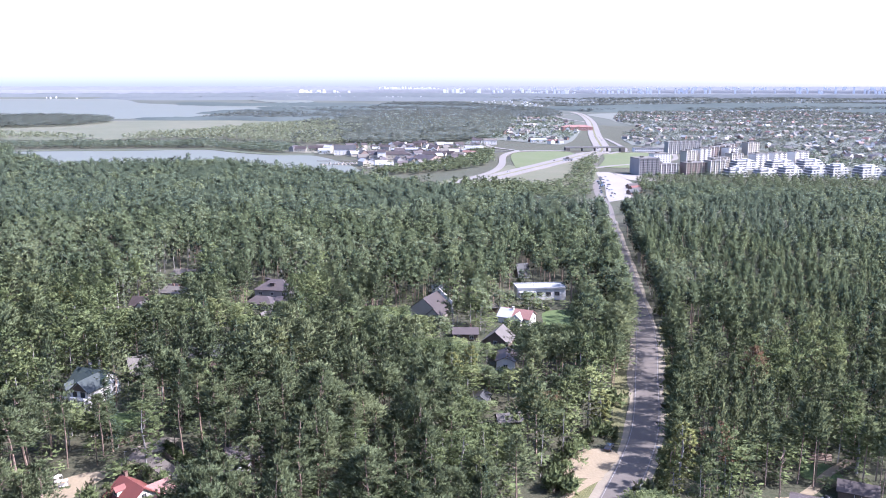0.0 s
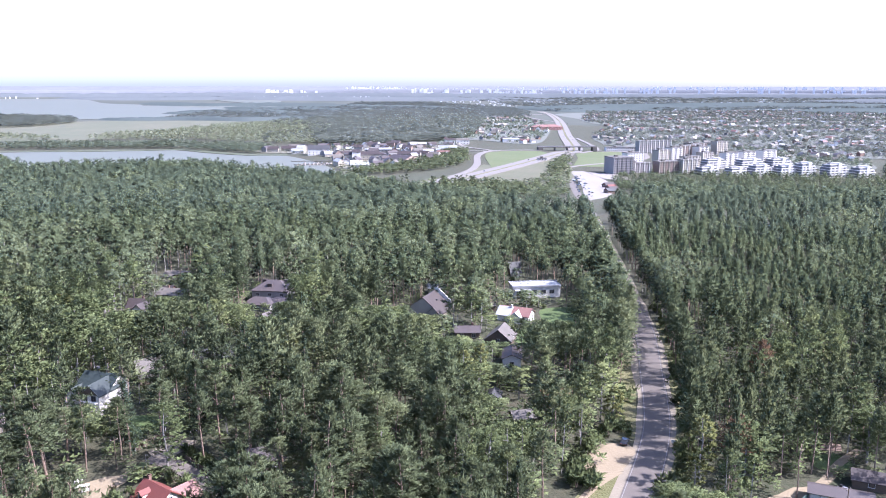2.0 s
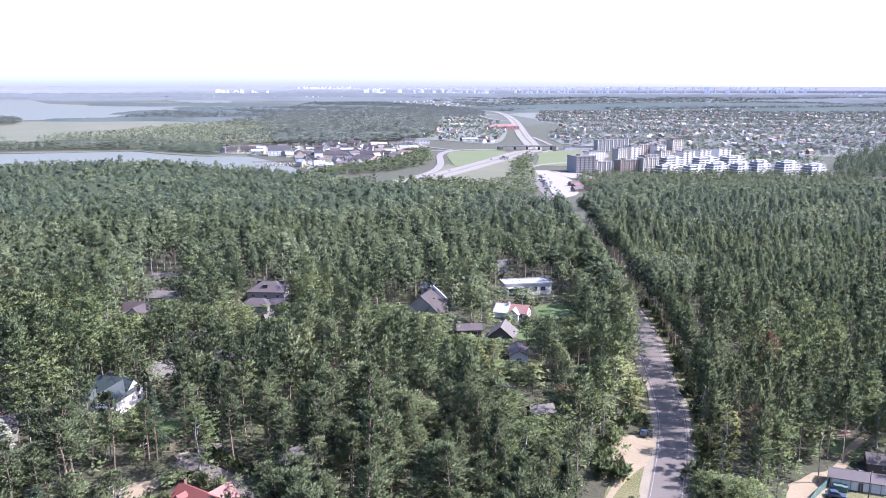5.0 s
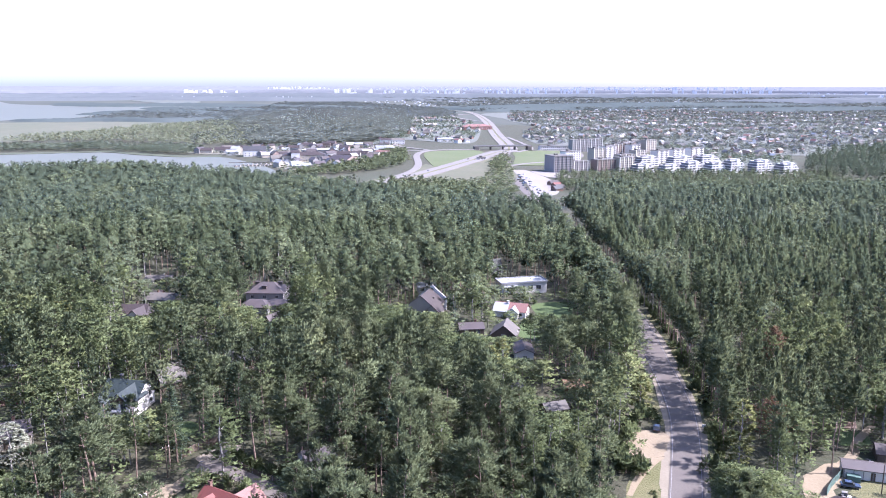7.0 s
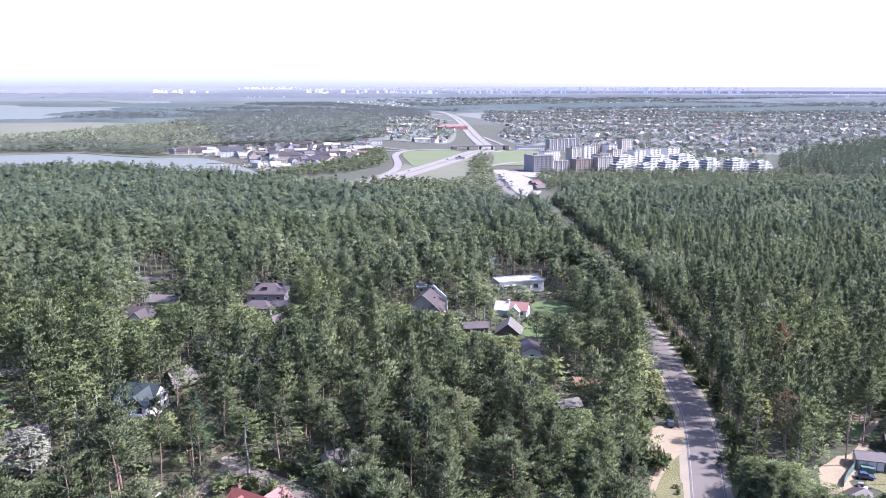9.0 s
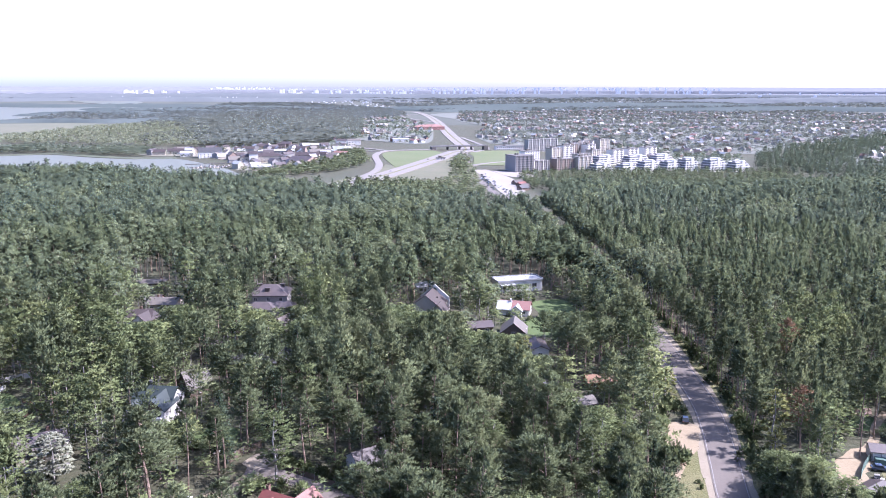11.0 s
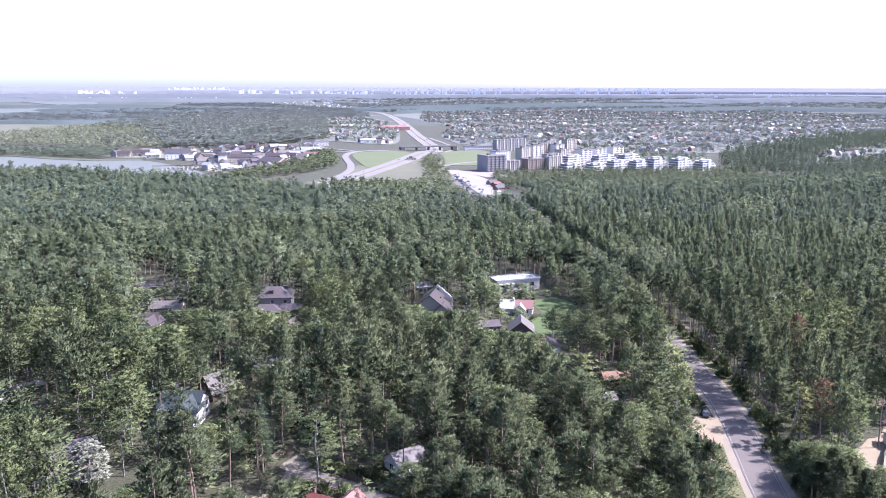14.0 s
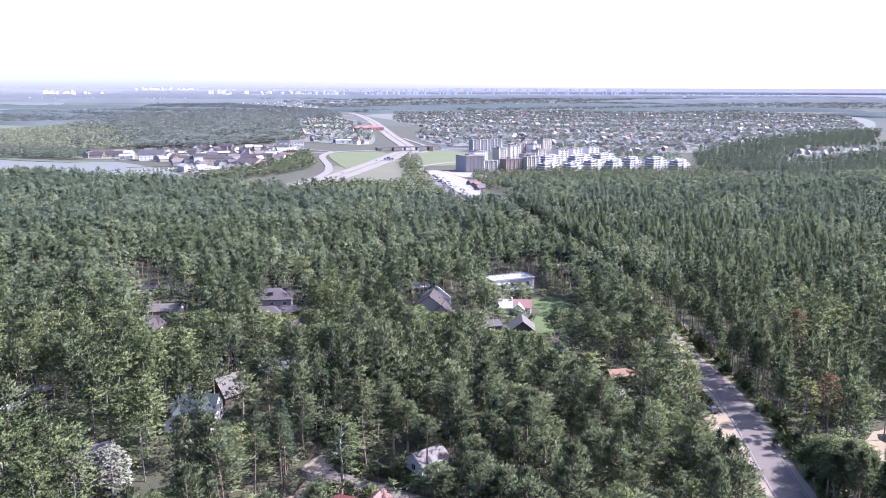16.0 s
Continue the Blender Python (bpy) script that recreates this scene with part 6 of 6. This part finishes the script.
def vehicle(x, y, turn, paint, label, length=4.4, tall=1.45, category="car", name="car"):
    t = thing(name, label, category, (x, y, float(height(x, y)) + .12), turn)
    L, W = length / 2, .88
    bm = bmesh.new()
    side = [(-L, .35), (-L, .75), (-L + .25, .92), (-L * .5, .95), (L * .45, .88), (L - .1, .72), (L, .45), (L, .35)]
    a, b = [[bm.verts.new((x, s * W, z)) for x, z in side] for s in (-1, 1)]
    for i in range(len(side)):
        j = (i + 1) % len(side)
        bm.faces.new((a[i], a[j], b[j], b[i]))
    bm.faces.new(list(reversed(a)))
    bm.faces.new(b)
    bmesh.ops.bevel(bm, geom=list(bm.edges), offset=.05, segments=1, affect="EDGES")
    part("body", bm, paint, t)
    bm = bmesh.new()
    lo = [bm.verts.new(p) for p in ((-L * .82, -W + .05, .92), (L * .42, -W + .05, .88), (L * .42, W - .05, .88), (-L * .82, W - .05, .92))]
    hi = [bm.verts.new(p) for p in ((-L * .55, -W + .22, tall), (L * .1, -W + .22, tall), (L * .1, W - .22, tall), (-L * .55, W - .22, tall))]
    bm.faces.new(hi)
    for i in range(4):
        bm.faces.new((lo[i], lo[(i + 1) % 4], hi[(i + 1) % 4], hi[i]))
    part("cabin_glass", bm, GLASS, t)
    part("roof", boxed(-L * .56, L * .1, -W + .2, W - .2, tall - .02, tall + .04, bevel=.015), paint, t)
    for sx in (-.6, .62):
        for sy in (-1, 1):
            wh = new("wheel", None)
            wh.parent = t
            wh.matrix_local = pose(sx * L, sy * (W - .02), .32, 90, 0, 0)
            for nm, r1, dd, mm in (("tyre", .32, .2, DARK_ROOF), ("rim", .19, .22, GREY_ROOF)):
                q = bmesh.new()
                bmesh.ops.create_cone(q, cap_ends=True, segments=14, radius1=r1, radius2=r1, depth=dd)
                part(nm, q, mm, wh)
    for sy in (-.6, .6):
        part("headlight", boxed(L - .06, L + .02, sy - .16, sy + .16, .55, .68), WHITE_ROOF, t)
        part("rear_light", boxed(-L - .02, -L + .05, sy - .14, sy + .14, .62, .76), RED_ROOF, t)
    return t


def paint(name, c):
    m, nodes, links, b = shader(name, .25, .2)
    b.inputs["Base Color"].default_value = (*c, 1)
    b.inputs["Coat Weight"].default_value = .6
    return m


BLACK_PAINT, WHITE_PAINT, BLUE_PAINT, SILVER_PAINT = paint("black_car_paint", (.02, .02, .025)), paint("white_car_paint", (.75, .75, .75)), paint("blue_car_paint", (.05, .07, .12)), paint("silver_car_paint", (.45, .46, .48))
vehicle(61.7, 186.3, 62, BLACK_PAINT, "black car parked on the sandy pull-out")
vehicle(110.3, 346, 80, WHITE_PAINT, "white car driving along the forest road")
vehicle(92.5, 148.6, -28, BLUE_PAINT, "dark blue car parked in the yard")
bin_box = thing("storage_box", "green metal storage box heaped with scrap by the shed", "storage box", (95.6, 151.6, float(height(95.6, 151.6))), -30)
part("box", boxed(-1.5, 1.5, -.9, .9, -.1, 1.3, bevel=.06), GREEN_PANEL, bin_box)
part("lid", boxed(-1.55, .4, -.95, .95, 1.3, 1.42, bevel=.03), GREEN_PANEL, bin_box)
for i in range(4):
    part("rib", boxed(-1.2 + i * .8, -1.1 + i * .8, -.95, .95, 0, 1.25), GREEN_PANEL, bin_box)
cr2 = random.Random(8)
for i in range(34):
    u = cr2.random()
    x, y = 196 + 48 * u + cr2.uniform(-7, 7), 735 + 250 * u
    vehicle(x, y, cr2.choice((10, 80, 100)), cr2.choice((BLACK_PAINT, WHITE_PAINT, SILVER_PAINT, BLUE_PAINT)), "car parked on the pale concrete lot")
for i in range(9):
    q = HIGHWAY[int(len(HIGHWAY) * cr2.uniform(.06, .5))]
    d = cr2.choice((-8, 8))
    vehicle(q[0] + d, q[1], 70, cr2.choice((BLACK_PAINT, WHITE_PAINT, SILVER_PAINT)), "car on the pale highway").location.z += .9


def heap(x, y, wide, high, mat, label, seed, name="scrap_heap", category="scrap"):
    r = random.Random(seed)
    t = thing(name, label, category, (x, y, float(height(x, y))))
    for i in range(9):
        a, d = r.uniform(0, 6.3), r.uniform(0, wide)
        s = r.uniform(.2, .6)
        b = boxed(-s, s, -s * .7, s * .7, 0, s * r.uniform(.6, 1.4) * high, bevel=.05)
        part("piece", b, r.choice(mat), t).matrix_local = pose(math.cos(a) * d, math.sin(a) * d, 0, r.uniform(-8, 8), r.uniform(-8, 8), r.uniform(0, 180))


heap(97, 153.2, 2.0, 1.2, (WHITE_WALL, GREY_ROOF, GREY_WALL), "heap of pale scrap beside the shed", 1)
heap(88, 144.6, 2.5, 1.4, (WHITE_WALL, DARK_ROOF, GREY_WALL), "stacked boards and boxes by the gate", 2)
heap(106, 158, 2.5, .8, (WHITE_WALL, GREY_ROOF), "loose boards and rubble behind the shed", 3)


def post_lamp(x, y, h, label):
    t = thing("street_lamp", label, "street lamp", (x, y, float(height(x, y))))
    b = bmesh.new()
    bmesh.ops.create_cone(b, cap_ends=True, segments=8, radius1=.07, radius2=.04, depth=h, matrix=Matrix.Translation((0, 0, h / 2)))
    part("pole", b, GREY_WALL, t)
    part("lamp_head", boxed(-.1, .5, -.1, .1, h - .05, h + .08, bevel=.03), GREY_WALL, t)


for x, y in ((-31.6, 160.2), (-56, 168.3), (-16, 146)):
    post_lamp(x, y, 5.5, "white street lamp on a thin pole beside the lane")


def utility_pole(x, y, h, turn):
    t = thing("utility_pole", "grey wooden utility pole with a cross arm", "utility pole", (x, y, float(height(x, y))), turn)
    b = bmesh.new()
    bmesh.ops.create_cone(b, cap_ends=True, segments=8, radius1=.14, radius2=.09, depth=h + .5, matrix=Matrix.Translation((0, 0, h / 2 - .25)))
    part("pole", b, WOOD_WALL, t)
    part("cross_arm", boxed(-.8, .8, -.05, .05, h - .7, h - .55), WOOD_WALL, t)
    for x in (-.7, 0, .7):
        part("insulator", boxed(x - .05, x + .05, -.05, .05, h - .55, h - .35), WHITE_WALL, t)


POLES = [(97.5, 144.5, 8.5), (-47.3, 177.5, 7), (-64, 172, 8), (-89.5, 340, 8), (85, 260, 8.5)]
for x, y, h in POLES:
    utility_pole(x, y, h, 30)

# Two white seats on the sandy clearing, a sign at the roadside.
for x, y, a in ((-70, 164.4, 70), (-67.9, 162.6, 20)):
    t = thing("garden_swing", "white garden swing seat on the sand", "swing seat", (x, y, float(height(x, y))), a)
    part("canopy", boxed(-1.0, 1.0, -.6, .6, 1.75, 1.85, bevel=.03), WHITE_WALL, t)
    part("seat", boxed(-.8, .8, -.3, .25, .45, .55, bevel=.02), WHITE_WALL, t)
    part("backrest", boxed(-.8, .8, .25, .33, .55, 1.05, bevel=.02), WHITE_WALL, t)
    for px in (-.95, .95):
        for py in (-.5, .5):
            part("leg", boxed(px - .04, px + .04, py - .04, py + .04, -.1, 1.75), GREY_WALL, t)
t = thing("road_sign", "white roadside sign on a thin post", "road sign", (73.5, 182.5, float(height(73.5, 182.5))), -20)
part("post", boxed(-.05, .05, -.05, .05, -.2, 2.4), GREY_WALL, t)
part("plate", boxed(-.6, .6, -.09, -.05, 1.6, 2.4), WHITE_WALL, t)

# ---- trees that stand out ----
for x, y, tall in ((-74.6, 197.2, 3.2), (-73.3, 197.6, 3.4), (-76.0, 196.6, 2.6)):
    tree = single("spruce", 90 + int(abs(y)), SPRUCE, "small clipped column of dark thuja beside the terrace", 1.6)
    tree.matrix_world = pose(x, y, float(height(x, y)), 0, 0, 10) @ Matrix.Diagonal((.3, .3, tall / 20, 1))
for kind, x, y, tall, wide, leaf, text in (
        ("broad", -99.5, 180, 12.5, 1.45, SILVER, "broad silver-leaved willow in a garden"), ("pine", 81.7, 164, 17.5, 1.4, RUSTY, "dying pine with rust-brown needles"),
        ("broad", 72.8, 163.8, 18, 1.25, PALE_LEAVES, "pale yellow-green birch at the road's edge"), ("pine", 106, 202.8, 22.5, 1.0, RUSTY, "pine with a brown dying top"),
        ("broad", 69, 157.5, 10, 0.9, PALE_LEAVES, "young pale birch beside the road"), ("broad", -63, 230, 9, 1.0, LEAVES, "leafy garden tree beside the barn"),
        ("broad", 22, 218, 17, 1.05, PALE_LEAVES, "tall weeping birch with a pale crown"), ("broad", 28, 226, 16, .95, PALE_LEAVES, "tall weeping birch with a pale crown"), ("broad", 14, 222, 16, 1.0, PALE_LEAVES, "tall weeping birch with a pale crown"),
        ("broad", 119, 171, 15, 1.7, LEAVES, "broad dark-crowned maple behind the yard"), ("broad", 62, 198, 12, 1.0, PALE_LEAVES, "young pale birch by the sandy pull-out"), ("broad", -30, 226, 17, 1.1, PALE_LEAVES, "tall weeping birch with a pale crown"), ("broad", -112, 270, 17, 1.5, PALE_LEAVES, "broad pale-crowned maple among pines")):
    tree = single(kind, 70 + int(abs(x)), leaf, text, 0.7 if leaf is RUSTY else 1.3, 190 if leaf is SILVER else 40 if leaf is PALE_LEAVES else 0)
    tree.matrix_world = pose(x, y, float(height(x, y)), 0, 0, 40) @ Matrix.Diagonal((wide, wide, tall / 20, 1))


def bush(seed, leaf, label, name="bush"):
    r = np.random.default_rng(seed)
    t = thing(name, label, "bush", (0, 0, 0), group="bushes of the gardens and verges")
    mid = np.c_[r.normal(0, .55, 9), r.normal(0, .55, 9), r.uniform(.4, 1.3, 9)]
    c, soft = blades(r, mid, mid / np.linalg.norm(mid, axis=1)[:, None], 26, .42, .15, .3, 0.9)
    o = new("foliage", soup("foliage", c, np.full(len(c), .2 + .08 * (seed % 4)), [leaf], soft=soft))
    o.parent = t
    b = bmesh.new()
    for i in range(4):
        a = 1.57 * i + seed
        bmesh.ops.create_cone(b, cap_ends=False, segments=4, radius1=.04, radius2=.015, depth=1.2, matrix=pose(.2 * math.cos(a), .2 * math.sin(a), .45, 18 * math.sin(a), 18 * math.cos(a), 0))
    part("stem", b, PINE_BARK, t)
    return t


shrub = bush(9, PALE_LEAVES, "bright yellow-green shrub beside the villa")
shrub.matrix_world = pose(-71.8, 200.5, float(height(-71.8, 200.5)), 0, 0, 0) @ Matrix.Diagonal((1.6, 1.6, 1.7, 1))
bushes = [bush(s, LEAVES, "low leafy green garden bush") for s in range(4)]
gr = np.random.default_rng(15)
spots = []
for i in range(60):                                                   # along both verges of the road
    q = ROAD[int(gr.uniform(14, 95))]
    spots.append((*(q + (gr.uniform(8.2, 11.5), 0) if gr.random() < .62 else q - (gr.uniform(8.5, 13.5), 0)), gr.uniform(.8, 2.2)))
for i in range(34):                                                    # tufts on the grass verges
    q = ROAD[int(gr.uniform(14, 50))]
    spots.append((*(q - (gr.uniform(6.8, 14), gr.uniform(-2, 2))), gr.uniform(.3, .9)))
for x, y, w, depth, low in SIGHT_WEDGES:                                    # along the sightlines to the houses
    for _ in range(3):
        v = np.array((-35.0 - x, -y)) / math.hypot(35 + x, y)
        a, c = gr.uniform(7, min(depth, 22)), gr.uniform(-w, w)
        spots.append((x + v[0] * a - v[1] * c, y + v[1] * a + v[0] * c, gr.uniform(.6, 1.5)))
for u in np.linspace(0, 1, 22):                                        # hedge along the lane
    spots.append((-48.8 + 19 * u + gr.uniform(-.4, .4), 178 - 18 * u + gr.uniform(-.4, .4), gr.uniform(1.1, 1.7)))
spots += [(46 + .9 * i + gr.uniform(-1, 1), 163 + 1.9 * i, gr.uniform(1.6, 2.6)) for i in range(12)]
spots += [(43 + .9 * i + gr.uniform(-1, 1), 165 + 1.9 * i, gr.uniform(1.8, 2.8)) for i in range(12)]
for i in range(50):                                                    # thick shrubs on the shaded side of the road
    q = ROAD[int(gr.uniform(14, 60))]
    spots.append((*(q + (gr.uniform(7.6, 10.5), gr.uniform(-2, 2))), gr.uniform(1.3, 2.6)))
spots += [(70.6, 214.9, 3.0), (61, 195, 2.6), (58, 190, 2.2), (-50.3, 180.2, 1.4), (-60, 157, 2.2), (-57, 154, 2.4), (-43, 156, 2.2), (-41, 154, 2.2), (-47, 164, 1.8), (-50, 166, 1.8), (-53, 168, 1.4)]
pts = np.array(spots)
ok = (np.abs(beside(pts[:, 0], pts[:, 1], ROAD[::2])) > 6.6) & (np.abs(beside(pts[:, 0], pts[:, 1], spline(LANE, 4))) > 4) & (np.abs(beside(pts[:, 0], pts[:, 1], spline(HEDGE_LANE, 4))) > 3.2)
for poly in ([(59, 186), (52, 183), (49, 175), (47, 168), (54, 165), (62, 177), (66, 186)], [(73, 139), (79, 154), (89, 160), (99, 161), (113, 152), (112, 138), (82, 137)]):
    ok &= ~inside(pts[:, 0], pts[:, 1], poly)
for i, (x, y, sc) in enumerate(pts[ok]):
    m = pose(x, y, float(height(x, y)) - .05, 0, 0, gr.uniform(0, 360)) @ Matrix.Diagonal((sc, sc, sc * gr.uniform(.8, 1.25), 1))
    copy_thing(bushes[i % 4], m)
for bsh, (x, y) in zip(bushes, ((64, 232 - 40), (50, 186), (87, 205), (97, 236))):
    bsh.matrix_world = pose(x, y, float(height(x, y)), 0, 0, 0) @ Matrix.Diagonal((1.4, 1.4, 1.3, 1))

# A tall dead pine with bare branches by the yard.
t = thing("dead_tree", "tall bare dead pine beside the sandy yard", "tree", (92.3, 155.2, float(height(92.3, 155.2))))
b = stem(5, .55, .2, 0)
bmesh.ops.scale(b, vec=(1, 1, .78), verts=b.verts)
part("trunk", b, PINE_BARK, t)
dr = random.Random(2)
for i in range(14):
    z, a, l = 7 + i * .5, dr.uniform(0, 360), dr.uniform(1.0, 2.6)
    b = bmesh.new()
    bmesh.ops.create_cone(b, cap_ends=True, segments=5, radius1=.05, radius2=.015, depth=l, matrix=Matrix.Translation((0, 0, l / 2)))
    part("branch", b, PINE_BARK, t).matrix_local = pose(0, 0, z, dr.uniform(70, 100), 0, a)
